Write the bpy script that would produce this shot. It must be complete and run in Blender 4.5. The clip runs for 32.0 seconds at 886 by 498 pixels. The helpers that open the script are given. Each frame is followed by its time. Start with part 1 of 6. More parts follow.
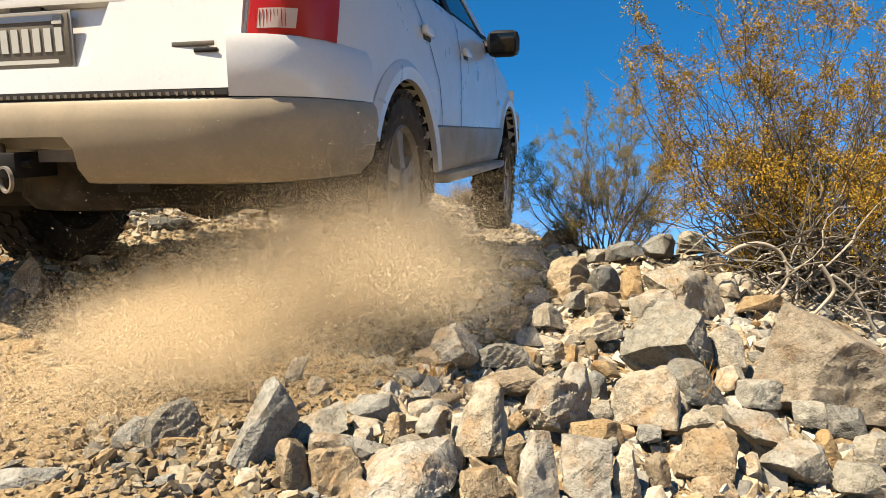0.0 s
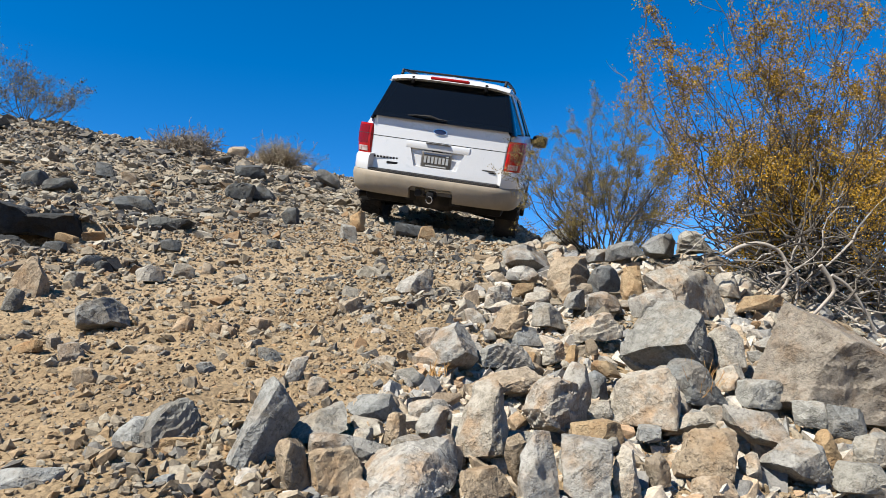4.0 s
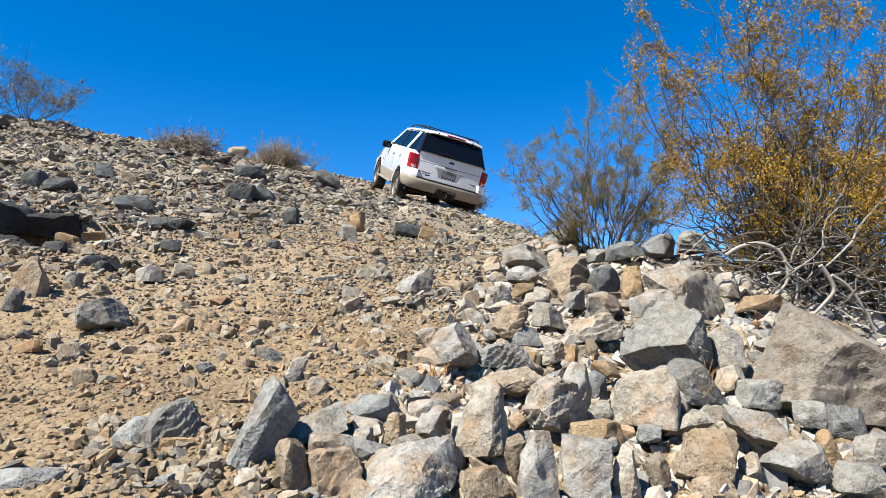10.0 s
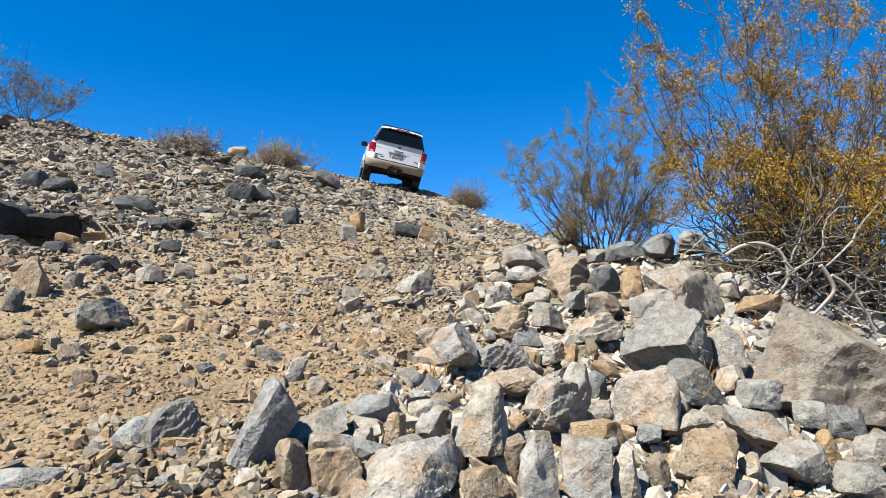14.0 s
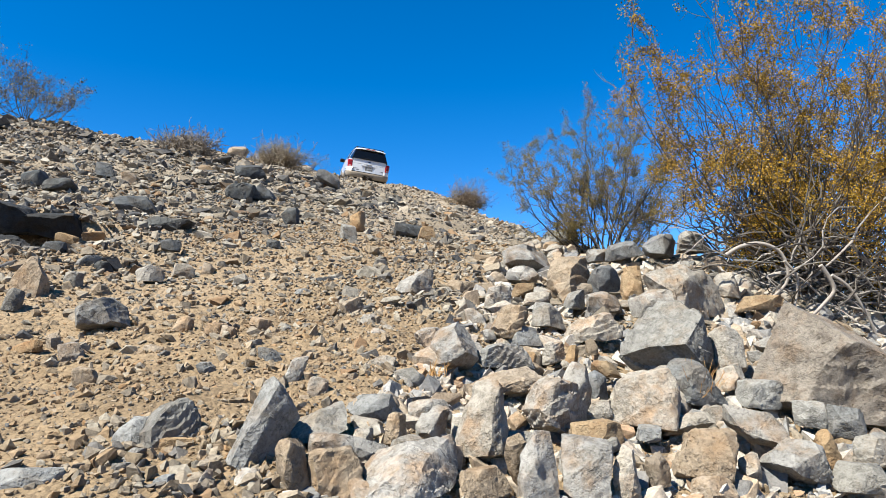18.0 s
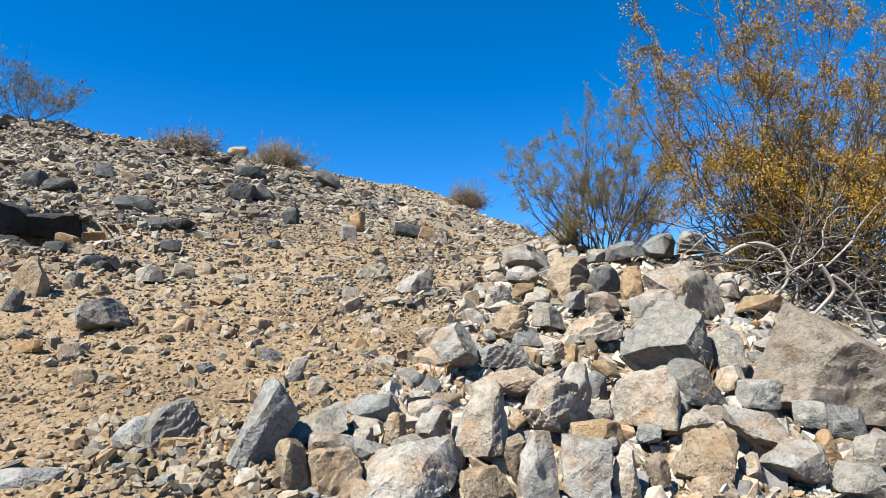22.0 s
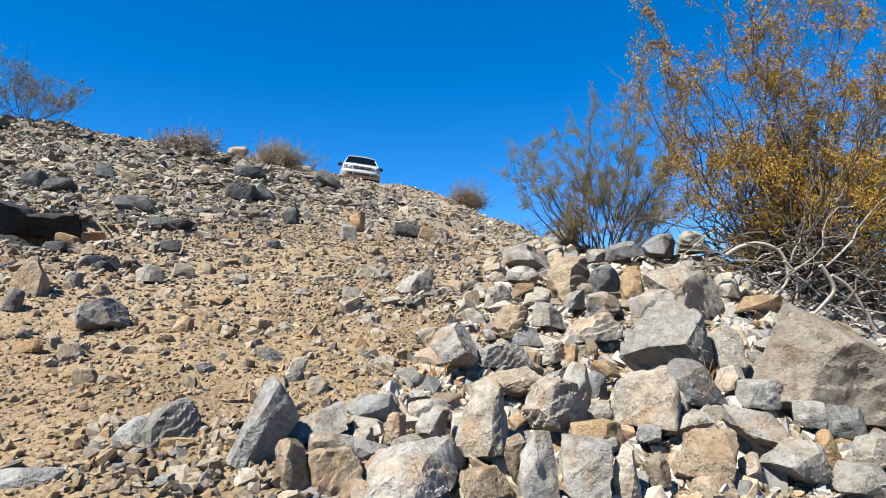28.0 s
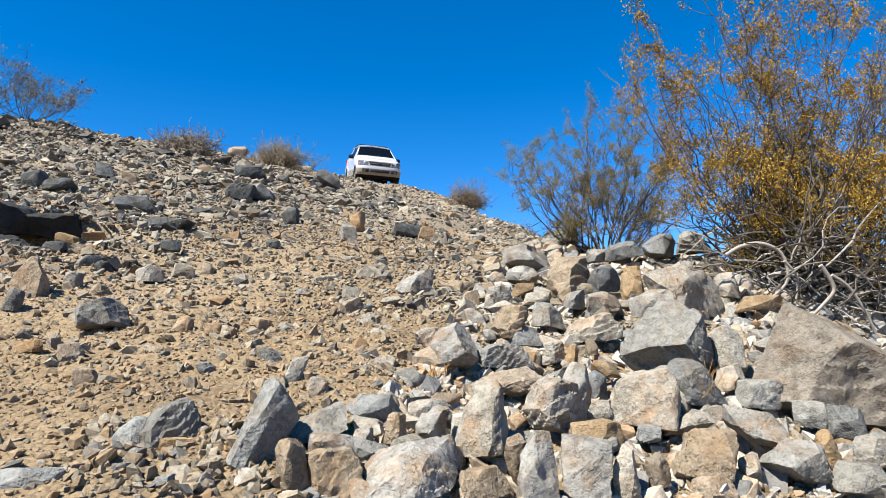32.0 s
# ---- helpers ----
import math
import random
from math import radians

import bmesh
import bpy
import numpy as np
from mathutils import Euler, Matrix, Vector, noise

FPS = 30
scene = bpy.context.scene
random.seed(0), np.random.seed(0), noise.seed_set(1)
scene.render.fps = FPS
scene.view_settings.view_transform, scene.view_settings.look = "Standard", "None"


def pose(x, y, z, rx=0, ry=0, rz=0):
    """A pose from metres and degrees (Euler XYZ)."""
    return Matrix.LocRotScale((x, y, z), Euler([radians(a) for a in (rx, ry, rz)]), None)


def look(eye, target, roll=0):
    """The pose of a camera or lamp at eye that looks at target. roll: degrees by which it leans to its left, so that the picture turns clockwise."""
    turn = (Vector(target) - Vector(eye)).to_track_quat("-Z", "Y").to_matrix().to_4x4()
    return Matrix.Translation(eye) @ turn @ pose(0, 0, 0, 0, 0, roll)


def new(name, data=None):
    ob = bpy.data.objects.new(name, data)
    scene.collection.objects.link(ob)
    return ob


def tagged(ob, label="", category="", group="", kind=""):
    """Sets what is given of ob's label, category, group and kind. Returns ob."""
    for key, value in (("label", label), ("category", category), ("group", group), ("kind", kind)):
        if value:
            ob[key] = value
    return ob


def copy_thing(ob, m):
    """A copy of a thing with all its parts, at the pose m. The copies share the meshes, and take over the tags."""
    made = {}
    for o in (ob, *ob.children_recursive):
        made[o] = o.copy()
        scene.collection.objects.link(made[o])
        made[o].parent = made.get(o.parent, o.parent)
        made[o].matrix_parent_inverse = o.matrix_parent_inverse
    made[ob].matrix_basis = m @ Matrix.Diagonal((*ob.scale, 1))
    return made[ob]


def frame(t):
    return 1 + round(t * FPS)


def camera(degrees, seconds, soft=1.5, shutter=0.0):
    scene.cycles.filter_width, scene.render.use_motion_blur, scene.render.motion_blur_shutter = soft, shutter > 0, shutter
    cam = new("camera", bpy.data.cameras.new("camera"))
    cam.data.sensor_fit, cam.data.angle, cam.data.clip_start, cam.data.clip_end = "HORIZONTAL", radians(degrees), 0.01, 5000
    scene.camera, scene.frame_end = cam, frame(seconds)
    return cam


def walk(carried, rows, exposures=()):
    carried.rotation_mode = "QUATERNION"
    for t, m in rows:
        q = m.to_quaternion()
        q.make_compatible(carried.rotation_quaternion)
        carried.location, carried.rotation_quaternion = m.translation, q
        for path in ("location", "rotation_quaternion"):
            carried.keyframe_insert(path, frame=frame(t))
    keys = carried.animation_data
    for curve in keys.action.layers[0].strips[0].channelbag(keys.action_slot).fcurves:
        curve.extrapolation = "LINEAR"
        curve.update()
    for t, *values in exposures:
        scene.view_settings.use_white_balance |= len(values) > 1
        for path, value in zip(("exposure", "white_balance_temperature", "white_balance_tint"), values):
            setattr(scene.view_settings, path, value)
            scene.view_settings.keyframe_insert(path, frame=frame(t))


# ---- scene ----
# The camera stands still on the rubble beside the track, tilted up the slope.
cam = camera(65.8, 32.0, soft=0.25)
walk(cam, [(0.0, pose(0, 0, 0, 98, 0, 0)), (32.0, pose(0, 0, 0, 98, 0, 0))],
     exposures=[(0.0, 1.62, 8400, 10), (0.6, 1.45, 7900, 10), (1.0, 1.20, 7200, 10), (2.0, 1.21, 6850, 10), (3.0, 1.25, 6600, 10), (6.0, 1.34, 6420, 10), (9.0, 1.45, 6340, 10), (32.0, 1.45, 6340, 10)])

# Clear desert daylight: high sun from the left, a little behind the camera.
SUN_AZ, SUN_EL = radians(229), radians(53)      # azimuth clockwise from +y
world = bpy.data.worlds.new("sky")
scene.world = world
world.use_nodes = True
wn = world.node_tree
sky = wn.nodes.new("ShaderNodeTexSky")
sky.sky_type = "NISHITA"
sky.sun_disc = False
sky.sun_elevation, sky.sun_rotation = SUN_EL, SUN_AZ
sky.altitude, sky.air_density, sky.dust_density, sky.ozone_density = 600, 0.7, 0.0, 5.0
hsv = wn.nodes.new("ShaderNodeHueSaturation")
hsv.inputs["Saturation"].default_value = 1.335
wn.links.new(sky.outputs[0], hsv.inputs["Color"])
tint = wn.nodes.new("ShaderNodeMix")
tint.data_type, tint.blend_type = "RGBA", "MULTIPLY"
tint.inputs[0].default_value = 1.0
tint.inputs[7].default_value = (1.60, 1.13, 1.10, 1)
wn.links.new(hsv.outputs[0], tint.inputs[6])
wn.links.new(tint.outputs[2], wn.nodes["Background"].inputs[0])
wn.nodes["Background"].inputs[1].default_value = 0.0735

sun = new("sun", bpy.data.lights.new("sun", "SUN"))
sun.data.energy, sun.data.angle, sun.data.color = 5.0, radians(0.55), (1.0, 0.96, 0.87)
to_sun = Vector((math.sin(SUN_AZ) * math.cos(SUN_EL), math.cos(SUN_AZ) * math.cos(SUN_EL), math.sin(SUN_EL)))
sun.matrix_world = look(to_sun * 50, (0, 0, 0))

# ---- the lie of the land ----
_y = np.arange(-40.0, 80.0, 0.1)


def _profile(ys, zs, soften=0.7):
    """A smooth line through a few heights."""
    line = np.interp(_y, ys, zs)
    k = np.exp(-0.5 * (np.arange(-30, 31) * 0.1 / soften) ** 2)
    pad = np.pad(line, 30, mode="reflect", reflect_type="odd")
    return np.convolve(pad, k / k.sum(), "valid")


TRACK_Z = _profile([-40, -3, 3, 5.5, 7.2, 8.5, 10.3, 13.1, 15, 17, 18.2, 20.5, 22, 24.5, 28.4, 31, 33, 35, 40, 45, 80],
                   [-12.5, -1.45, .33, .90, 1.16, 1.53, 1.93, 2.48, 2.95, 3.55, 3.92, 4.75, 5.18, 5.88, 6.55, 7.12, 7.52, 7.8, 7.85, 7.7, 6.2])
TRACK_X = _profile([-40, 0, 3, 5.5, 8, 10.4, 13, 15, 17.5, 21.7, 24.5, 31, 40, 80],
                   [-4, -1.5, -1.05, -.5, 0.05, .32, .45, .1, -.9, -1.9, -2.4, -3.95, -6, -14])
CROSS = _profile([-40, 0, 3, 6, 10, 14, 18, 22, 25, 30, 80],
                 [.1, .08, .10, .13, .18, .22, .245, .2, .14, .10, .05], 1.0)
EDGE = _profile([-40, 0, 1.5, 2.5, 3.6, 5, 7, 10, 15, 19, 22, 25, 30, 40, 80],
                [1.6, 1.6, 1.8, 2.2, 2.7, 1.75, 1.2, 1.45, 1.35, .75, .35, -.4, -1.6, -3, -9], 0.5)


def _hash(i, j, seed):
    n = (i * 374761393 + j * 668265263 + seed * 974634533) & 0x7FFFFFFF
    n = ((n ^ (n >> 13)) * 1274126177) & 0x7FFFFFFF
    return ((n ^ (n >> 16)) & 0xFFFF) / 65535.0


def wobble(x, y, size, seed=1):
    """Smooth random relief between -1 and 1, with bumps of that size."""
    u, v = np.asarray(x, float) / size, np.asarray(y, float) / size
    i, j = np.floor(u).astype(np.int64), np.floor(v).astype(np.int64)
    a, b = u - i, v - j
    a, b = a * a * (3 - 2 * a), b * b * (3 - 2 * b)
    n = (_hash(i, j, seed) * (1 - a) + _hash(i + 1, j, seed) * a) * (1 - b) + \
        (_hash(i, j + 1, seed) * (1 - a) + _hash(i + 1, j + 1, seed) * a) * b
    return n * 2 - 1


def land(x, y, detail=True):
    """Height of the ground. The ramp climbs away from the camera, banks up to a hill on one side and drops off on the other."""
    x, y = np.asarray(x, float), np.asarray(y, float)
    g, xc = np.interp(y, _y, TRACK_Z), np.interp(y, _y, TRACK_X)
    u = x - xc
    cross = np.interp(y, _y, CROSS)
    h = g - cross * u
    # the heap of blasted rock on the near right
    h = h + .24 * np.exp(-((x - 1.35) / .75) ** 2 - ((y - 3.5) / 1.1) ** 2) + .05 * np.exp(-((x - .9) / .5) ** 2 - ((y - 5.2) / .9) ** 2)
    h = h - .07 * np.exp(-((u + .1) / .8) ** 2) * np.exp(-((y - 2.2) / 1.6) ** 2)
    # the berm along the track's outer edge high up
    h = h + .22 * np.exp(-((x - .75) / .75) ** 2 - ((y - 19.5) / 1.8) ** 2)
    # crest of the hill
    top = 5.02 + .125 * (y - 14.4) - .012 * (x + 5) + .2 * wobble(x, y, 7.0, 3)
    k = 7.0
    h = -np.logaddexp(-k * h, -k * top) / k
    # the outer shoulder
    e = x - np.interp(y, _y, EDGE) - .12 * wobble(x, y, .9, 4)
    h = h - .85 * np.logaddexp(0, 7 * e) / 7
    if detail:
        far = np.clip((y - 1) / 12, .25, 1.0)
        r = np.hypot(x, y)
        near = np.clip((r - 1.0) / 1.0, 0.2, 1)
        h = h + far * (.075 * wobble(x, y, 1.3, 5) + .06 * wobble(x, y, .55, 6)) + near * ((.014 + .022 * far) * wobble(x, y, .21, 7) + .008 * wobble(x, y, .08, 8))
    # the desert floor far below, out to the horizon
    r = np.hypot(x + 3, y - 15)
    floor = -9 + 2.5 * wobble(x, y, 60, 9) * np.clip((r - 30) / 60, 0, 1)
    fade = np.clip((r - 45) / 60, 0, 1)
    fade = fade * fade * (3 - 2 * fade)
    h = h * (1 - fade) + floor * fade
    return np.logaddexp(2 * h, 2 * floor) / 2

# ---- materials ----
def mat(name, color=(.5, .5, .5), rough=.5, metal=0.0, coat=0.0, spec=None):
    m = bpy.data.materials.new(name)
    m.use_nodes = True
    b = m.node_tree.nodes["Principled BSDF"]
    b.inputs["Base Color"].default_value = (*color, 1)
    b.inputs["Roughness"].default_value, b.inputs["Metallic"].default_value = rough, metal
    b.inputs["Coat Weight"].default_value = coat
    if spec is not None:
        b.inputs["Specular IOR Level"].default_value = spec
    return m


class Nodes:
    """Short hand for wiring a material."""
    def __init__(self, m):
        self.t = m.node_tree
        self.b = self.t.nodes["Principled BSDF"]

    def add(self, kind, **values):
        n = self.t.nodes.new("ShaderNode" + kind)
        for k, v in values.items():
            n.inputs[k.replace("_", " ")].default_value = v
        return n

    def link(self, a, b):
        self.t.links.new(a, b)

    def coords(self, scale=1.0, stretch=(1, 1, 1), by_object=False):
        tc = self.add("TexCoord")
        mp = self.add("Mapping")
        mp.inputs["Scale"].default_value = [scale * s for s in stretch]
        self.link(tc.outputs["Object"], mp.inputs["Vector"])
        if by_object:
            oi = self.add("ObjectInfo")
            mul = self.add("Math")
            mul.operation = "MULTIPLY"
            mul.inputs[1].default_value = 37.0
            self.link(oi.outputs["Random"], mul.inputs[0])
            self.link(mul.outputs[0], mp.inputs["Location"])
        return mp.outputs[0]

    def noise(self, vec, scale, detail=4.0, rough=.6):
        n = self.add("TexNoise", Scale=scale, Detail=detail, Roughness=rough)
        self.link(vec, n.inputs["Vector"])
        return n.outputs["Fac"]

    def ramp(self, fac, stops, constant=False):
        n = self.add("ValToRGB")
        r = n.color_ramp
        r.interpolation = "CONSTANT" if constant else "LINEAR"
        while len(r.elements) < len(stops):
            r.elements.new(.5)
        for e, (p, c) in zip(r.elements, stops):
            e.position, e.color = p, (*c, 1)
        self.link(fac, n.inputs[0])
        return n.outputs[0]

    def mix(self, a, b, fac, mode="MIX"):
        n = self.add("Mix")
        n.data_type, n.blend_type = "RGBA", mode
        for s, v in ((n.inputs[6], a), (n.inputs[7], b), (n.inputs[0], fac)):
            if isinstance(v, (int, float)):
                s.default_value = v
            elif isinstance(v, tuple):
                s.default_value = (*v, 1)
            else:
                self.link(v, s)
        return n.outputs[2]

    def bump(self, height, strength=.5, distance=.01, base=None):
        n = self.add("Bump", Strength=strength, Distance=distance)
        self.link(height, n.inputs["Height"])
        if base is not None:
            self.link(base, n.inputs["Normal"])
        return n.outputs[0]


def stone(name, pale, mid, dark, stain, stain_amount=.5, rough=.88):
    """Broken rock: mottled grain, rusty stains, dusty hollows and fine relief."""
    m = mat(name, mid, rough, spec=.25)
    n = Nodes(m)
    v = n.coords(by_object=True)
    mott = n.noise(v, 17, 7, .7)
    grain = n.noise(v, 140, 3, .7)
    col = n.ramp(mott, [(.27, dark), (.38, mid), (.55, pale)])
    st = n.ramp(n.noise(v, 11, 6, .65), [(.48, (0, 0, 0)), (.64, (stain_amount,) * 3)])
    col = n.mix(col, stain, st)
    speck = n.ramp(grain, [(.33, (.62, .61, .60)), (.46, (1.0, 1.0, 1.0)), (.66, (1.18, 1.18, 1.18))])
    col = n.mix(col, speck, .8, "MULTIPLY")
    blot = n.ramp(n.noise(v, 38, 7, .75), [(.36, (.55, .54, .52)), (.47, (1, 1, 1)), (.64, (1.15, 1.15, 1.13))])
    col = n.mix(col, blot, .38, "MULTIPLY")
    oi = n.add("ObjectInfo")
    vary = n.ramp(oi.outputs["Random"], [(0, (.68, .67, .66)), (.35, (1.02, 1.0, .98)), (.6, (.86, .80, .72)), (.8, (1.06, .98, .88)), (1, (1.07, 1.02, .95))])
    col = n.mix(col, vary, 1.0, "MULTIPLY")
    crack = n.ramp(n.noise(v, 7, 6, .7), [(.462, (1, 1, 1)), (.492, (.38, .35, .31)), (.508, (.38, .35, .31)), (.54, (1, 1, 1))])
    col = n.mix(col, crack, .3, "MULTIPLY")
    bands = n.noise(n.coords(1.0, (34, 42, 62), by_object=True), 1.0, 6, .7)
    col = n.mix(col, n.ramp(bands, [(.34, (.60, .585, .57)), (.46, (.98, .98, .98)), (.62, (1.12, 1.12, 1.12))]), .5, "MULTIPLY")
    n.link(col, n.b.inputs["Base Color"])
    b0 = n.bump(bands, .25, .006, n.bump(crack, .5, .008))
    b1 = n.bump(n.noise(v, 24, 9, .7), .7, .012, b0)
    n.link(n.bump(grain, .7, .004, b1), n.b.inputs["Normal"])
    return m


PALE = stone("pale_granite", (.268, .259, .232), (.218, .208, .182), (.128, .118, .098), (.222, .150, .088), .75)
GREY = stone("grey_gneiss", (.205, .208, .196), (.155, .158, .149), (.086, .089, .087), (.189, .146, .098), .45)
TAN = stone("tan_granite", (.256, .217, .164), (.213, .176, .130), (.143, .115, .081), (.217, .140, .074), .6)
OCHRE = stone("ochre_rock", (.256, .189, .111), (.217, .148, .080), (.143, .094, .050), (.203, .108, .048), .6)
DARK = stone("dark_schist", (.077, .084, .086), (.044, .048, .049), (.021, .023, .025), (.065, .052, .036), .4, .85)


def rubble_material(name="loose_rubble"):
    m = mat(name, (.4, .35, .28), .92, spec=.2)
    n = Nodes(m)
    g = n.add("NewGeometry")
    v = n.coords()
    tone = n.ramp(g.outputs["Random Per Island"], [
        (.0, (.216, .180, .130)), (.17, (.160, .135, .099)), (.31, (.240, .218, .173)), (.43, (.121, .112, .097)),
        (.58, (.279, .257, .210)), (.68, (.195, .146, .094)), (.74, (.054, .054, .054)), (.84, (.209, .184, .142)), (.95, (.182, .115, .061))], True)
    grain = n.noise(v, 120, 3, .7)
    col = n.mix(tone, n.ramp(grain, [(.3, (.6, .6, .6)), (.7, (1.25, 1.22, 1.18))]), .8, "MULTIPLY")
    col = n.mix(col, n.ramp(n.noise(v, 34, 6, .75), [(.38, (.6, .6, .6)), (.5, (1, 1, 1)), (.64, (1.15, 1.15, 1.15))]), .8, "MULTIPLY")
    col = n.mix(col, (.190, .150, .105), n.ramp(n.noise(v, 16, 4), [(.45, (0, 0, 0)), (.75, (.380, .380, .380))]))
    n.link(col, n.b.inputs["Base Color"])
    n.link(n.bump(n.noise(v, 60, 6, .7), .7, .008), n.b.inputs["Normal"])
    return m


def soil_material():
    m = mat("sandy_soil", (.4, .3, .2), .95, spec=.15)
    n = Nodes(m)
    v = n.coords()
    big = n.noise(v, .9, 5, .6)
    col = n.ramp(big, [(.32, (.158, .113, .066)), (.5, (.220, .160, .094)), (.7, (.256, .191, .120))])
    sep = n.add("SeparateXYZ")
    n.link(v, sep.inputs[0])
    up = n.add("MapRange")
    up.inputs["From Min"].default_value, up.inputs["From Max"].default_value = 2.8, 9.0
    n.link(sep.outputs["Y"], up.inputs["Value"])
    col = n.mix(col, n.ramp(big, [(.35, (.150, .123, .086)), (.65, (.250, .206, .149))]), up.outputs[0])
    vor = n.add("TexVoronoi", Scale=55.0)
    n.link(v, vor.inputs["Vector"])
    pebble = n.ramp(vor.outputs["Color"], [(.0, (.75, .72, .68)), (.55, (1, 1, 1)), (.9, (1.25, 1.22, 1.2))])
    col = n.mix(col, pebble, .55, "MULTIPLY")
    col = n.mix(col, n.ramp(n.noise(v, 150, 2), [(.3, (.7, .7, .7)), (.7, (1.2, 1.2, 1.2))]), .7, "MULTIPLY")
    n.link(col, n.b.inputs["Base Color"])
    b1 = n.bump(n.noise(v, 14, 8, .7), .8, .03)
    inv = n.add("Math")
    inv.operation = "SUBTRACT"
    inv.inputs[0].default_value = 1.0
    n.link(vor.outputs["Distance"], inv.inputs[1])
    b2 = n.bump(inv.outputs[0], .7, .012, b1)
    n.link(n.bump(n.noise(v, 180, 3), .4, .004, b2), n.b.inputs["Normal"])
    return m


RUBBLE, SOIL = rubble_material(), soil_material()

# ---- mesh tools ----
def part(name, bm, material, parent=None, label="", smooth=35, m=None):
    """Links a bmesh as one mesh object under a thing or a part."""
    me = bpy.data.meshes.new(name)
    bmesh.ops.recalc_face_normals(bm, faces=bm.faces)
    bm.to_mesh(me)
    bm.free()
    if smooth:
        me.shade_smooth()
        me.set_sharp_from_angle(angle=radians(smooth))
    else:
        me.shade_flat()
    me.materials.append(material)
    ob = new(name, me)
    if parent:
        ob.parent = parent
    if m is not None:
        ob.matrix_basis = m
    if label:
        ob["label"] = label
    return ob


def box(x, y, z, sx, sy, sz, bevel=0.0, turn=None, bm=None):
    bm = bm or bmesh.new()
    m = Matrix.Translation((x, y, z)) @ (turn or Matrix()) @ Matrix.Diagonal((sx, sy, sz, 1))
    got = bmesh.ops.create_cube(bm, size=1, matrix=m)
    if bevel:
        edges = list({e for v in got["verts"] for e in v.link_edges})
        bmesh.ops.bevel(bm, geom=edges, offset=bevel, segments=2, affect="EDGES", profile=.5)
    return bm


def loft(rings, closed=True, caps=True, bm=None):
    """Skin through rings of equally many points."""
    bm = bm or bmesh.new()
    rows = [[bm.verts.new(p) for p in r] for r in rings]
    n = len(rows[0])
    for a, b in zip(rows, rows[1:]):
        for i in range(n if closed else n - 1):
            j = (i + 1) % n
            bm.faces.new((a[i], a[j], b[j], b[i]))
    if caps and closed:
        bm.faces.new(rows[0][::-1])
        bm.faces.new(rows[-1])
    return bm


def tube(points, radii, sides=6, bm=None):
    """A round bar along points."""
    bm = bm or bmesh.new()
    pts = [Vector(p) for p in points]
    if isinstance(radii, (int, float)):
        radii = [radii] * len(pts)
    rings, side = [], None
    for i, p in enumerate(pts):
        d = (pts[min(i + 1, len(pts) - 1)] - pts[max(i - 1, 0)]).normalized()
        if side is None:
            side = d.orthogonal().normalized()
        side = (side - d * side.dot(d)).normalized()
        up = d.cross(side)
        rings.append([p + radii[i] * (math.cos(a) * side + math.sin(a) * up) for a in (2 * math.pi * k / sides for k in range(sides))])
    return loft(rings, bm=bm)


def lathe(profile, steps=32, axis="X", bm=None):
    """Turns (radius, along) points about an axis."""
    rings = []
    for k in range(steps):
        a = 2 * math.pi * k / steps
        c, s = math.cos(a), math.sin(a)
        rings.append([(l, r * c, r * s) if axis == "X" else (r * c, r * s, l) for r, l in profile])
    bm = bm or bmesh.new()
    rows = [[bm.verts.new(p) for p in r] for r in rings]
    for a, b in zip(rows, rows[1:] + rows[:1]):
        for i in range(len(profile) - 1):
            bm.faces.new((a[i], a[i + 1], b[i + 1], b[i]))
    return bm


def sweep(path, profile, bm=None):
    """Carries a closed profile of (outward, z) along a plan path of (x, y); outward is to the right of the way."""
    rings = []
    for i, (x, y) in enumerate(path):
        (x0, y0), (x1, y1) = path[max(i - 1, 0)], path[min(i + 1, len(path) - 1)]
        d = Vector((x1 - x0, y1 - y0)).normalized()
        rings.append([(x + o * d.y, y - o * d.x, z) for o, z in profile])
    return loft(rings, bm=bm)


def plate_prism(corners, thick, bm=None):
    """A flat piece through corner points, thickened along its normal."""
    bm = bm or bmesh.new()
    c = [Vector(p) for p in corners]
    n = (c[1] - c[0]).cross(c[2] - c[0]).normalized() * thick
    return loft([c, [p + n for p in c]], bm=bm)


def carve(ob, cutters):
    """Cuts solids out of a mesh object for good."""
    tools = []
    for bm in cutters:
        me = bpy.data.meshes.new("cutter")
        bmesh.ops.recalc_face_normals(bm, faces=bm.faces)
        bm.to_mesh(me)
        bm.free()
        t = new("cutter", me)
        mod = ob.modifiers.new("cut", "BOOLEAN")
        mod.operation, mod.object, mod.solver = "DIFFERENCE", t, "EXACT"
        tools.append(t)
    bpy.context.view_layer.update()
    done = bpy.data.meshes.new_from_object(ob.evaluated_get(bpy.context.evaluated_depsgraph_get()))
    ob.modifiers.clear()
    ob.data = done
    done.shade_smooth()
    done.set_sharp_from_angle(angle=radians(35))
    for t in tools:
        bpy.data.objects.remove(t, do_unlink=True)
    return ob

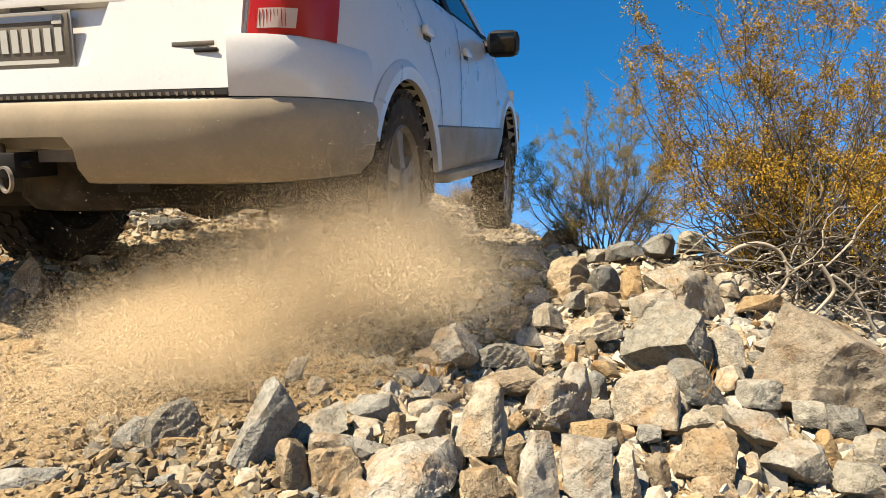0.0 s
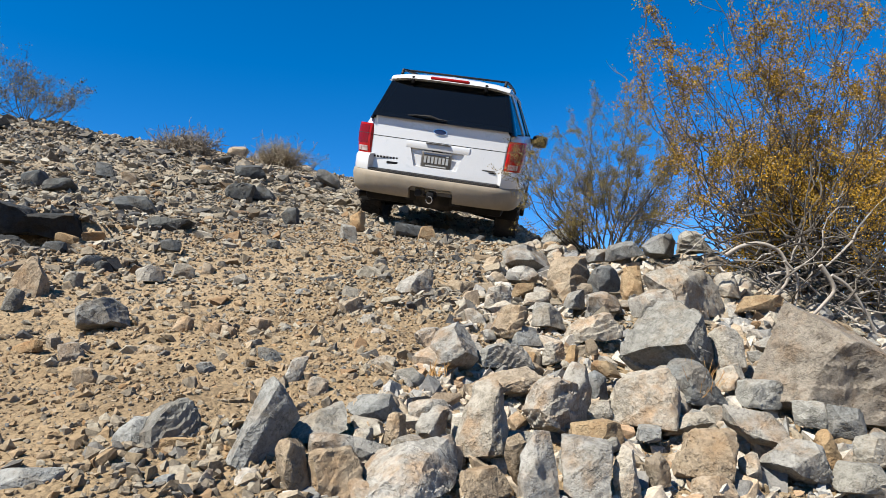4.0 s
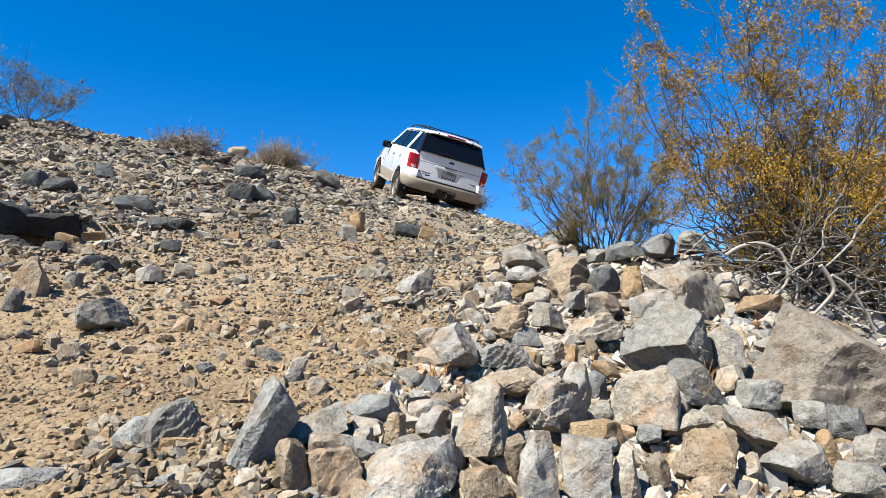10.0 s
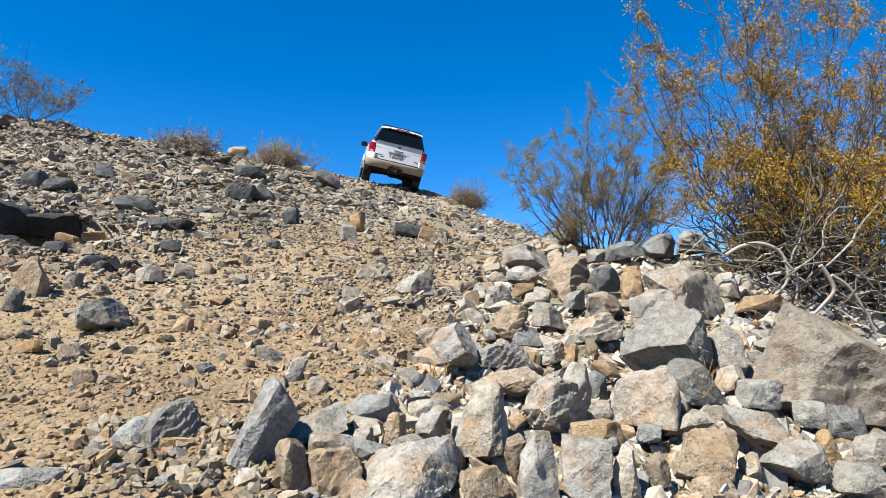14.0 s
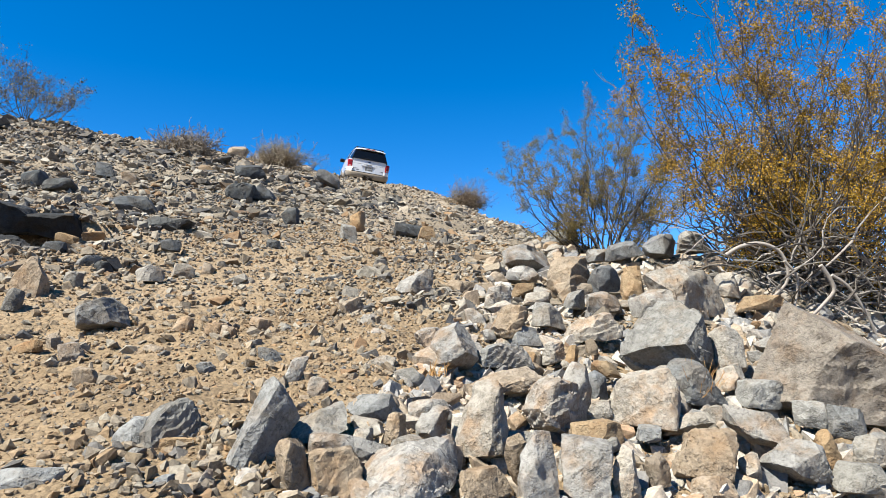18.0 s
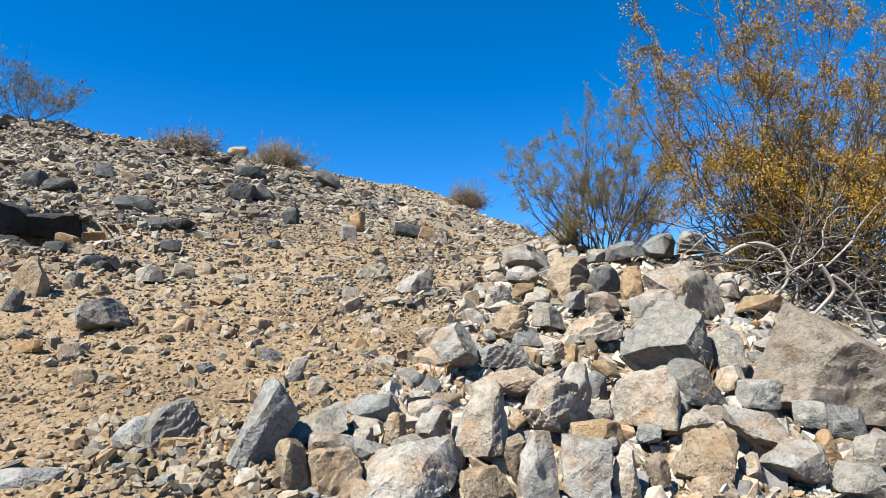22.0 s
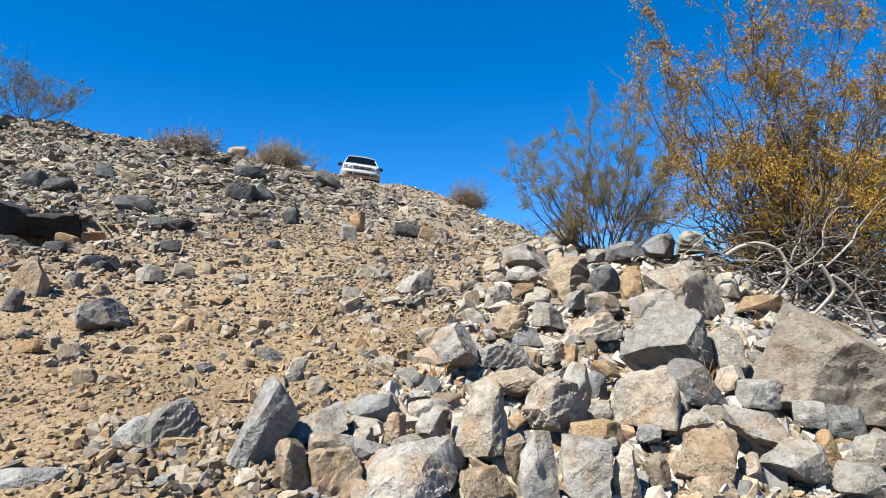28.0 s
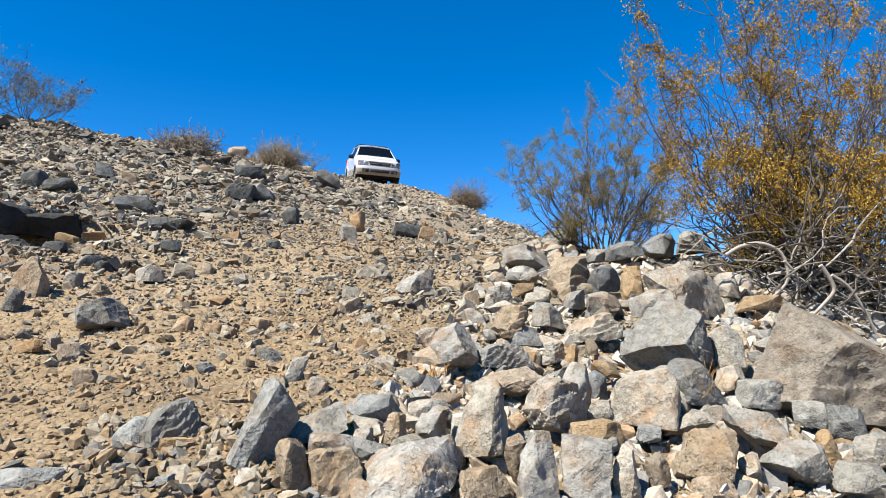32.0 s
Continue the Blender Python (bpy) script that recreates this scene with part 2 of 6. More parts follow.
# ---- ground: one sheet out to the horizon ----
def bed(x, y):
    """The soil under the heap lies a little deeper than the tops of its stones."""
    x, y = np.asarray(x, float), np.asarray(y, float)
    inside = np.clip(.5 + (x + .22 - .235 * (y - 1.2)) / .2, 0, 1)
    # the hollow under the ledge of dark rock
    side = np.clip((-1.80 - .10 * (y - 3.3) - x) / .18, 0, 1) * np.clip((y - 3.15) / .2, 0, 1) * (y < 4.28 + .05 * np.sin(x * 9))
    hollow = side * np.maximum(0, land(x, y) - .44 - .06 * (y - 3.3))
    return land(x, y) - hollow - .042 * inside * np.clip((1.75 - x) / .3, 0, 1) * np.clip((5.2 - y) / 1.0, 0, 1) * np.clip((y - .9) / .3, 0, 1)



def build_ground():
    nx, ny = 460, 540
    x = 1.1 * np.sinh(np.linspace(-8.4, 8.4, nx)) - .3
    y = 2.8 + 1.4 * np.sinh(np.linspace(-8.1, 8.1, ny))
    gx, gy = np.meshgrid(x, y)
    co = np.stack([gx, gy, bed(gx, gy)], -1).reshape(-1, 3)
    i = (np.arange(ny - 1)[:, None] * nx + np.arange(nx - 1)).reshape(-1)
    faces = np.stack([i, i + 1, i + nx + 1, i + nx], -1)
    me = bpy.data.meshes.new("ground")
    me.vertices.add(len(co))
    me.vertices.foreach_set("co", co.astype(np.float32).reshape(-1))
    me.loops.add(faces.size)
    me.loops.foreach_set("vertex_index", faces.reshape(-1).astype(np.int32))
    me.polygons.add(len(faces))
    me.polygons.foreach_set("loop_start", np.arange(0, faces.size, 4, dtype=np.int32))
    me.polygons.foreach_set("use_smooth", np.ones(len(faces), bool))
    me.update(calc_edges=True)
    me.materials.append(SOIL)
    return tagged(new("ground", me), "dry sandy tan desert hillside with a rutted track", "ground", kind="structure")


build_ground()


def broken_hulls(count, points, seed, low=.34):
    """Angular stones about one metre across, as (vertices, triangles)."""
    rng = random.Random(seed)
    made = []
    for _ in range(count):
        bm = bmesh.new()
        for _ in range(points):
            d = Vector((rng.gauss(0, 1), rng.gauss(0, 1), rng.gauss(0, 1))).normalized()
            d = Vector([math.copysign(abs(c) ** .7, c) for c in d]) * rng.uniform(low, .56)
            bm.verts.new(d)
        bmesh.ops.convex_hull(bm, input=bm.verts)
        bmesh.ops.delete(bm, geom=[v for v in bm.verts if not v.link_faces], context="VERTS")
        bmesh.ops.triangulate(bm, faces=bm.faces)
        bm.verts.index_update()
        made.append((np.array([v.co[:] for v in bm.verts]), np.array([[v.index for v in f.verts] for f in bm.faces])))
        bm.free()
    return made


HULLS = broken_hulls(44, 10, 5, .46)
PEBBLES = broken_hulls(30, 11, 6, .47)


def turns(rng, n, tilt):
    """Random rotations as n x 3 x 3."""
    a, b, c = rng.uniform(0, 2 * np.pi, n), rng.normal(0, tilt, n), rng.normal(0, tilt, n)
    ca, sa, cb, sb, cc, sc = np.cos(a), np.sin(a), np.cos(b), np.sin(b), np.cos(c), np.sin(c)
    z, o = np.zeros(n), np.ones(n)
    rz = np.stack([ca, -sa, z, sa, ca, z, z, z, o], -1).reshape(n, 3, 3)
    ry = np.stack([cb, z, sb, z, o, z, -sb, z, cb], -1).reshape(n, 3, 3)
    rx = np.stack([o, z, z, z, cc, -sc, z, sc, cc], -1).reshape(n, 3, 3)
    return ry @ rx @ rz


def scatter(name, x, y, size, label, seed, tilt=.45, flat=.62, sink=.12, material=None, shapes=None):
    """Loose stones lying on the ground, joined into one mesh."""
    rng = np.random.default_rng(seed)
    n = len(x)
    z = bed(x, y) + size * (.5 * flat - sink - .12)
    rot = turns(rng, n, tilt)
    dims = size[:, None] * np.stack([rng.uniform(.75, 1.55, n), rng.uniform(.65, 1.05, n), rng.uniform(.35, .95, n) * flat / .62], -1)
    shapes = shapes or HULLS
    kind = rng.integers(0, len(shapes), n)
    vs, fs, base = [], [], 0
    for k, (hv, hf) in enumerate(shapes):
        ids = np.where(kind == k)[0]
        if not len(ids):
            continue
        p = hv[None] * dims[ids][:, None]
        p = np.einsum("nij,nvj->nvi", rot[ids], p) + np.stack([x, y, z], -1)[ids][:, None]
        f = hf[None] + (np.arange(len(ids)) * len(hv))[:, None, None] + base
        vs.append(p.reshape(-1, 3))
        fs.append(f.reshape(-1, 3))
        base += len(ids) * len(hv)
    vs, fs = np.concatenate(vs), np.concatenate(fs)
    me = bpy.data.meshes.new(name)
    me.vertices.add(len(vs))
    me.vertices.foreach_set("co", vs.astype(np.float32).reshape(-1))
    me.loops.add(fs.size)
    me.loops.foreach_set("vertex_index", fs.reshape(-1).astype(np.int32))
    me.polygons.add(len(fs))
    me.polygons.foreach_set("loop_start", np.arange(0, fs.size, 3, dtype=np.int32))
    me.update(calc_edges=True)
    me.shade_flat()
    me.materials.append(material or RUBBLE)
    return tagged(new(name, me), label, "gravel", kind="stuff")


def fan(rng, n, near, far, left=-.78, right=.62, power=1.0):
    """Places spread over the hillside between two distances up the slope."""
    d = (near ** power + rng.random(n) * (far ** power - near ** power)) ** (1 / power)
    return rng.uniform(left, right, n) * d, d


def sizes(rng, n, low, high, steep=2.2):
    u = rng.random(n)
    return (low ** -steep + u * (high ** -steep - low ** -steep)) ** (-1 / steep)


def toned_rubble(name, tones):
    """Loose stones in another set of colours."""
    m = rubble_material(name)
    for nd in m.node_tree.nodes:
        if nd.type == "VALTORGB" and len(nd.color_ramp.elements) > 5:
            for e, c in zip(nd.color_ramp.elements, tones):
                e.color = (*c, 1)
    return m


TAN_GRAVEL = toned_rubble("tan_gravel", ((.238, .185, .122), (.204, .158, .101), (.252, .210, .150), (.177, .150, .112), (.258, .231, .178), (.224, .158, .091), (.109, .104, .095), (.224, .189, .140), (.204, .126, .066)))

SCREE = toned_rubble("upper_scree", ((.285, .235, .168), (.215, .178, .128), (.312, .276, .213), (.160, .145, .122), (.350, .314, .248), (.255, .187, .118), (.075, .074, .072), (.270, .232, .176), (.235, .148, .079)))


def spread_stones():
    rng = np.random.default_rng(11)
    for name, n, near, far, low, high, label in (
            ("grit", 15000, .8, 3.4, .006, .020, "fine sharp tan grit strewn over the sandy track"),
            ("gravel", 9000, 1.0, 5.5, .014, .050, "loose angular tan and grey gravel on the sand"),
            ("rubble", 62000, 2.6, 12.5, .021, .115, "angular grey and tan rubble covering the slope"),
            ("scree", 52000, 9.0, 27.0, .036, .15, "sharp grey scree covering the upper hillside")):
        x, y = fan(rng, n, near, far, power=1.6)
        s = sizes(rng, n, low, high)
        # the wheel track stays sandier
        u = np.abs(x - np.interp(y, _y, TRACK_X))
        sandy = np.exp(-(u / .9) ** 2) * np.clip(1.2 - y / 30, .3, 1) + .35 * (wobble(x, y, .9, 21) > .25) + 1.1 * np.exp(-((x + .95) / .45) ** 2 - ((y - 1.85) / .5) ** 2)
        keep = rng.random(n) > .88 * np.clip(sandy, 0, 1) * (s > low * 1.25)
        scatter(name, x[keep], y[keep], s[keep], label, n, material=TAN_GRAVEL if near < 2 else SCREE if near > 8 else None, flat=.74 if near < 2 else .6, tilt=.6 if near < 2 else .38, sink=.12 if near < 2 else .04, shapes=PEBBLES if near < 2 else None)


def spread_clods():
    rng = np.random.default_rng(29)
    x, y = fan(rng, 17000, 1.0, 5.5, -.75, .1, 1.3)
    keep = rng.random(len(x)) < .35 + .65 * (wobble(x, y, .5, 31) > -.1)
    x, y = x[keep], y[keep]
    scatter("clods", x, y, sizes(rng, len(x), .0065, .030, 1.9) * (.75 + .14 * y), "crumbly orange-tan clods of dry earth on the track", 41, tilt=.8, flat=.78, sink=.16, material=CLOD, shapes=PEBBLES)


CLOD = toned_rubble("earth_clods", ((.250, .177, .102), (.220, .153, .086), (.265, .198, .122), (.240, .170, .096), (.270, .212, .144), (.230, .148, .078), (.185, .136, .086), (.252, .182, .110), (.232, .142, .070)))


def spread_cobbles():
    rng = np.random.default_rng(47)
    x, y = fan(rng, 520, 1.15, 3.2, -.72, .0, 1.2)
    keep = rng.random(len(x)) < .35 + .65 * (wobble(x, y, .35, 33) > .0)
    x, y = x[keep], y[keep]
    scatter("cobbles", x, y, sizes(rng, len(x), .022, .060, 2.0), "angular tan and grey cobbles lying on the sandy track", 48, tilt=.6, flat=.66, sink=.10, material=TAN_GRAVEL)
    # a looser band of broken stone at the heap's near foot
    y = rng.uniform(1.24, 1.56, 190)
    x = rng.uniform(-.54, -.20, 190) * y
    scatter("cobbles", x, y, sizes(rng, 190, .018, .046, 1.6), "pale and tan broken stones at the heap's foot", 49, tilt=.6, flat=.72, sink=.06, material=TAN_GRAVEL)


HEAP = toned_rubble("heap_rubble", ((.350, .296, .232), (.290, .234, .168), (.365, .338, .288), (.248, .242, .225), (.385, .352, .300), (.321, .248, .170), (.144, .144, .140), (.321, .289, .238), (.304, .206, .127)))
spread_clods()
spread_stones()
spread_cobbles()


def spread_outer():
    rng = np.random.default_rng(83)
    r, a = 1.5 + 15 * rng.random(9000) ** .8, rng.uniform(0, 2 * np.pi, 9000)
    x, y = 1.0 + r * np.sin(a), 1.0 + r * np.cos(a)
    keep = (y < .95) | (x < -.74 * y - .2) | (x > .62 * y + .2)
    x, y = x[keep], y[keep]
    scatter("outer_rubble", x, y, sizes(rng, len(x), .04, .3, 1.9), "angular grey and tan rubble round the foot of the slope", 84, flat=.6)


spread_outer()

# ---- rocks ----
BROWN = stone("weathered_boulder", (.194, .176, .149), (.153, .136, .114), (.094, .080, .065), (.162, .115, .075), .6)
SLATE = stone("slate_gneiss", (.160, .166, .162), (.108, .112, .110), (.060, .063, .062), (.150, .118, .084), .35)
# Dark schist with the ledge's shade put into its base colour.
SHADED_SCHIST = stone("shaded_schist", (.026, .029, .031), (.016, .018, .019), (.008, .009, .010), (.034, .024, .015), .4, .85)
ROCK_WORDS = {"shaded_schist": ("shade-darkened schist", "undercut"), "slate_gneiss": ("slate-grey gneiss", "sharp"), "pale_granite": ("pale grey granite", "rough"), "grey_gneiss": ("blue-grey gneiss", "sharp"), "tan_granite": ("tan granite", "stained"),
              "ochre_rock": ("rusty ochre", "iron-stained"), "dark_schist": ("dark grey schist", "jagged"), "weathered_boulder": ("brownish granite", "weathered")}


def block_hull(w, d, h, cuts, seed):
    """A broken block about its middle: a skewed slab with given faces split off, then small corners knocked away. A cut is (degrees round from the
    front, degrees up, how much of the reach stays)."""
    rng = random.Random(seed)
    bm = bmesh.new()
    lean, skew, twist = rng.uniform(-.28, .28), rng.uniform(-.25, .25), rng.uniform(-.3, .3)
    for sx in (-.5, .5):
        for sy in (-.5, .5):
            for sz in (-.5, .5):
                k = rng.uniform(.62, .98) if sz > 0 else rng.uniform(.8, 1.05)
                px, py = sx * k + rng.uniform(-.12, .12) + lean * sz, sy * k + rng.uniform(-.12, .12) + skew * sz
                bm.verts.new((w * (px + twist * py), d * (py - twist * px), h * (sz + rng.uniform(-.16, .12) * (1 if sz > 0 else .6))))
    for _ in range(3):                                # blunt swellings between the corners
        a, e = rng.uniform(0, 6.3), rng.uniform(-.4, 1.0)
        bm.verts.new((w * .56 * math.cos(a) * math.cos(e), d * .56 * math.sin(a) * math.cos(e), h * .56 * math.sin(e)))
    bmesh.ops.convex_hull(bm, input=bm.verts)
    bmesh.ops.delete(bm, geom=[v for v in bm.verts if not v.link_faces], context="VERTS")
    faces = [(Vector((math.sin(radians(a)) * math.cos(radians(e)) / w, -math.cos(radians(a)) * math.cos(radians(e)) / d, math.sin(radians(e)) / h)), k) for a, e, k in cuts]
    for _ in range(rng.randint(6, 10)):
        faces.append((Vector((rng.gauss(0, 1) / w, rng.gauss(-.2, 1) / d, rng.gauss(.25, .8) / h)), rng.uniform(.70, .92)))
    for n, k in faces:
        n.normalize()
        reach = max(v.co.dot(n) for v in bm.verts)
        got = bmesh.ops.bisect_plane(bm, geom=bm.verts[:] + bm.edges[:] + bm.faces[:], plane_co=n * reach * k, plane_no=n, clear_outer=True)
        rim = [e for e in got["geom_cut"] if isinstance(e, bmesh.types.BMEdge)]
        if len(rim) > 2:
            bmesh.ops.contextual_create(bm, geom=rim)
    return bm


def block_mesh(w, d, h, cuts, seed, edge):
    """The block with a split, chipped skin; edge is the length of its finest facets."""
    bm = block_hull(w, d, h, cuts, seed)
    rng = random.Random(seed + 9000)
    bmesh.ops.triangulate(bm, faces=bm.faces)
    for _ in range(5):
        long = [e for e in bm.edges if e.calc_length() > edge]
        if not long or len(bm.faces) > 9000:
            break
        bmesh.ops.subdivide_edges(bm, edges=long, cuts=1)
        bmesh.ops.triangulate(bm, faces=bm.faces)
    bmesh.ops.smooth_vert(bm, verts=bm.verts, factor=.32, use_axis_x=True, use_axis_y=True, use_axis_z=True)      # worn edges
    bm.normal_update()
    size = (w * d * h) ** (1 / 3)
    off = Vector((seed * 3.7, seed * 1.3, seed * .7))
    grain = Vector((rng.gauss(0, .6), rng.gauss(0, .4), 1)).normalized()      # the way the stone splits
    ledges = rng.choice((0, .012, .02, .035))
    for v, nrm in [(v, v.normal.copy()) for v in bm.verts]:
        q = v.co / size + off
        layer = (q.dot(grain) * 5 + noise.noise(q * 2) * .7) % 1.0
        chip = max(0.0, noise.noise(q * 2.3 + off) - .28) * .16                # flakes broken away
        step = round((noise.noise(q * 4.1) + .5) * 4) / 4 - .5                 # flat-stepped faces
        v.co += nrm * size * (noise.noise(q * 1.7) * .03 + step * .018 - chip + noise.noise(q * 11) * .013 + noise.noise(q * 27) * .004 + ledges * (layer - .5))
    return bm


def block(x, y, z, w, d, h, rx, ry, rz, cuts, material, seed):
    """A loose rock by its middle, its three sizes, its lean and the faces split off it."""
    near = math.hypot(x, y)
    ob = part("rock", block_mesh(w, d, h, cuts, seed, max(.0042 * near, .009)), material, smooth=24)
    ob.matrix_basis = pose(x, y, z, rx, ry, rz)
    kind, state = ROCK_WORDS[material.name]
    size = "large" if w > .26 else "flat" if h < .5 * w else "upright" if h > 1.2 * w else "angular"
    ob.name = "boulder" if w > .33 else "rock"
    return tagged(ob, f"{size} {state} {kind} {'boulder' if w > .33 else 'rock'} lying on the rubble slope", "rock", "rocks on the slope")

# ---- the larger rocks, one by one: place, size, set of the top, kind of stone ----
block(-0.360, 1.424, -0.176, 0.104, 0.099, 0.176, 0, 36, 24, ((-75, 35, 0.74), (36, 12, 0.55),), GREY, 1)
block(-0.276, 1.518, -0.176, 0.190, 0.107, 0.063, -10, -22, 20, ((-40, 50, 0.80), (44, 16, 0.52), (-45, 28, 0.60),), GREY, 2)
block(-0.280, 1.319, -0.231, 0.066, 0.053, 0.111, 0, -6, 25, ((-90, 45, 0.70), (51, 17, 0.50), (-73, 20, 0.64),), TAN, 3)
block(-0.193, 1.466, -0.215, 0.190, 0.075, 0.055, -8, 6, 5, ((-60, 55, 0.80), (49, 25, 0.37),), PALE, 4)
block(-0.223, 1.349, -0.249, 0.138, 0.110, 0.102, 0, -25, 25, ((-90, 40, 0.65), (60, 50, 0.80), (26, 17, 0.44), (-79, 16, 0.56),), TAN, 5)
block(-0.041, 1.387, -0.250, 0.242, 0.164, 0.116, -8, -10, 32, ((-80, 40, 0.66), (70, 60, 0.85), (47, 10, 0.38),), PALE, 6)
block(-0.161, 1.684, -0.143, 0.136, 0.097, 0.058, 0, -8, 28, ((-60, 50, 0.70), (52, -4, 0.46), (-64, 37, 0.58),), GREY, 7)
block(-0.169, 1.615, -0.178, 0.083, 0.042, 0.025, 0, 8, -10, ((82, -6, 0.40),), PALE, 8)
block(-0.104, 1.555, -0.180, 0.047, 0.042, 0.078, 0, 5, 20, ((-90, 55, 0.75), (42, 7, 0.50), (-58, 16, 0.70),), TAN, 9)
block(-0.035, 1.703, -0.155, 0.103, 0.066, 0.050, 0, -8, 15, ((66, 27, 0.52), (-53, 39, 0.68),), PALE, 10)
block(-0.020, 1.610, -0.174, 0.077, 0.058, 0.072, 0, 10, -20, ((72, 0, 0.45), (-33, 33, 0.56),), PALE, 11)
block(0.104, 1.566, -0.155, 0.113, 0.102, 0.167, -6, 10, 48, ((-90, 45, 0.72), (60, 55, 0.82), (28, 7, 0.48), (-88, 29, 0.70),), PALE, 12)
block(0.076, 1.374, -0.262, 0.097, 0.069, 0.058, 0, -6, 15, ((36, 12, 0.40),), TAN, 13)
block(0.159, 1.434, -0.231, 0.054, 0.041, 0.096, 0, -10, 30, ((19, 2, 0.44),), TAN, 14)
block(0.179, 1.392, -0.242, 0.089, 0.063, 0.136, -6, -8, 18, ((-90, 55, 0.62), (32, 9, 0.41), (-60, 49, 0.65),), PALE, 15)
block(0.300, 1.418, -0.248, 0.115, 0.081, 0.119, -10, 4, -16, ((-60, 45, 0.85), (90, -30, 0.80), (97, -2, 0.58), (-16, 41, 0.73),), PALE, 16)
block(0.353, 1.638, -0.202, 0.119, 0.081, 0.058, 0, -6, 10, ((90, 50, 0.75), (38, 2, 0.54), (-43, 15, 0.56),), OCHRE, 17)
block(0.368, 1.415, -0.264, 0.048, 0.043, 0.131, 0, 4, 45, ((-90, 65, 0.50), (24, 27, 0.60), (-71, 26, 0.71),), PALE, 18)
block(0.518, 1.780, -0.134, 0.179, 0.143, 0.156, -12, 12, -8, ((-70, 45, 0.72), (80, 35, 0.80),), PALE, 19)
block(0.772, 2.214, 0.028, 0.283, 0.240, 0.228, -6, 6, 38, ((20, -40, 0.72), (-60, 50, 0.85), (38, 15, 0.42), (-80, 37, 0.60),), GREY, 20)
block(0.707, 1.956, -0.106, 0.217, 0.159, 0.121, 0, 6, 25, ((-60, 60, 0.75), (55, 24, 0.40), (-81, 25, 0.74),), GREY, 21)
block(0.609, 1.734, -0.192, 0.113, 0.068, 0.042, -15, -8, 0, ((-90, 45, 0.70), (66, 17, 0.53), (-35, 24, 0.69),), PALE, 22)
block(0.584, 1.523, -0.229, 0.135, 0.094, 0.114, -8, 6, -8, ((-30, 55, 0.75), (80, -3, 0.57), (-25, 30, 0.75),), TAN, 23)
block(0.890, 1.941, -0.129, 0.131, 0.089, 0.082, -4, 3, 10, ((57, 14, 0.58),), GREY, 24)
block(0.786, 1.710, -0.208, 0.192, 0.085, 0.069, -22, 14, 5, ((80, 40, 0.75), (69, 7, 0.50),), PALE, 25)
block(0.793, 1.556, -0.251, 0.161, 0.102, 0.089, -6, 16, 12, ((-60, 50, 0.80), (63, 13, 0.44), (-63, 35, 0.55),), PALE, 26)
block(0.883, 1.619, -0.236, 0.059, 0.053, 0.080, 0, 0, 20, ((-90, 50, 0.60), (90, 55, 0.62), (52, 25, 0.55),), OCHRE, 27)
block(1.040, 1.787, -0.191, 0.097, 0.078, 0.086, 0, 10, 15, ((90, 45, 0.70), (64, 11, 0.55), (-43, 27, 0.61),), SLATE, 28)
block(0.963, 1.834, -0.176, 0.090, 0.068, 0.068, 0, 8, -15, ((95, 17, 0.49),), GREY, 29)
block(1.094, 1.924, -0.051, 0.366, 0.183, 0.256, 6, 4, -8, ((75, 58, 0.40), (-80, 35, 0.80), (-30, 55, 0.85),), BROWN, 30)
block(0.958, 2.689, 0.208, 0.300, 0.167, 0.173, 0, 5, 26, ((-30, 60, 0.85), (26, 11, 0.53), (-60, 29, 0.61),), PALE, 31)
block(0.867, 2.630, 0.155, 0.265, 0.143, 0.143, -18, 4, 8, ((-70, 45, 0.72), (80, 50, 0.80), (63, -3, 0.38), (-57, 42, 0.68),), PALE, 32)
block(0.805, 2.858, 0.250, 0.113, 0.079, 0.158, -6, 0, 14, ((66, 5, 0.37), (-55, 21, 0.68),), OCHRE, 33)
block(0.719, 3.001, 0.277, 0.147, 0.117, 0.134, 0, -10, 20, ((40, 1, 0.44),), SLATE, 34)
block(0.582, 3.049, 0.297, 0.221, 0.199, 0.189, 0, -6, 38, ((-70, 50, 0.78), (10, 5, 0.43), (-78, 23, 0.73),), TAN, 35)
block(0.474, 3.783, 0.492, 0.295, 0.180, 0.130, -10, 6, 12, ((53, 17, 0.40), (-58, 45, 0.60),), PALE, 36)
block(0.388, 3.345, 0.343, 0.167, 0.101, 0.072, -10, 4, -10, ((74, 23, 0.56), (-34, 42, 0.63),), PALE, 37)
block(0.899, 5.109, 0.793, 0.292, 0.255, 0.183, 0, -6, 25, ((-60, 50, 0.75), (46, 16, 0.59), (-74, 27, 0.70),), GREY, 38)
block(0.982, 3.606, 0.504, 0.207, 0.130, 0.085, 0, -12, 10, ((49, 10, 0.45), (-40, 23, 0.66),), SLATE, 39)
block(1.144, 3.589, 0.530, 0.156, 0.140, 0.119, 0, 8, 25, ((-90, 45, 0.75), (32, -6, 0.55), (-83, 36, 0.63),), SLATE, 40)
block(1.350, 3.649, 0.551, 0.197, 0.139, 0.103, 0, 0, -15, ((90, 50, 0.70), (93, 24, 0.44), (-32, 44, 0.67),), GREY, 41)
block(0.867, 3.685, 0.484, 0.167, 0.100, 0.070, 0, -6, 5, ((70, 7, 0.51), (-44, 28, 0.63),), PALE, 42)
block(0.654, 2.749, 0.171, 0.151, 0.112, 0.098, -10, -4, 12, ((50, 21, 0.40), (-46, 49, 0.65),), PALE, 43)
block(0.399, 2.580, 0.109, 0.107, 0.085, 0.084, 0, 8, -20, ((-80, 45, 0.70), (70, 22, 0.57),), GREY, 44)
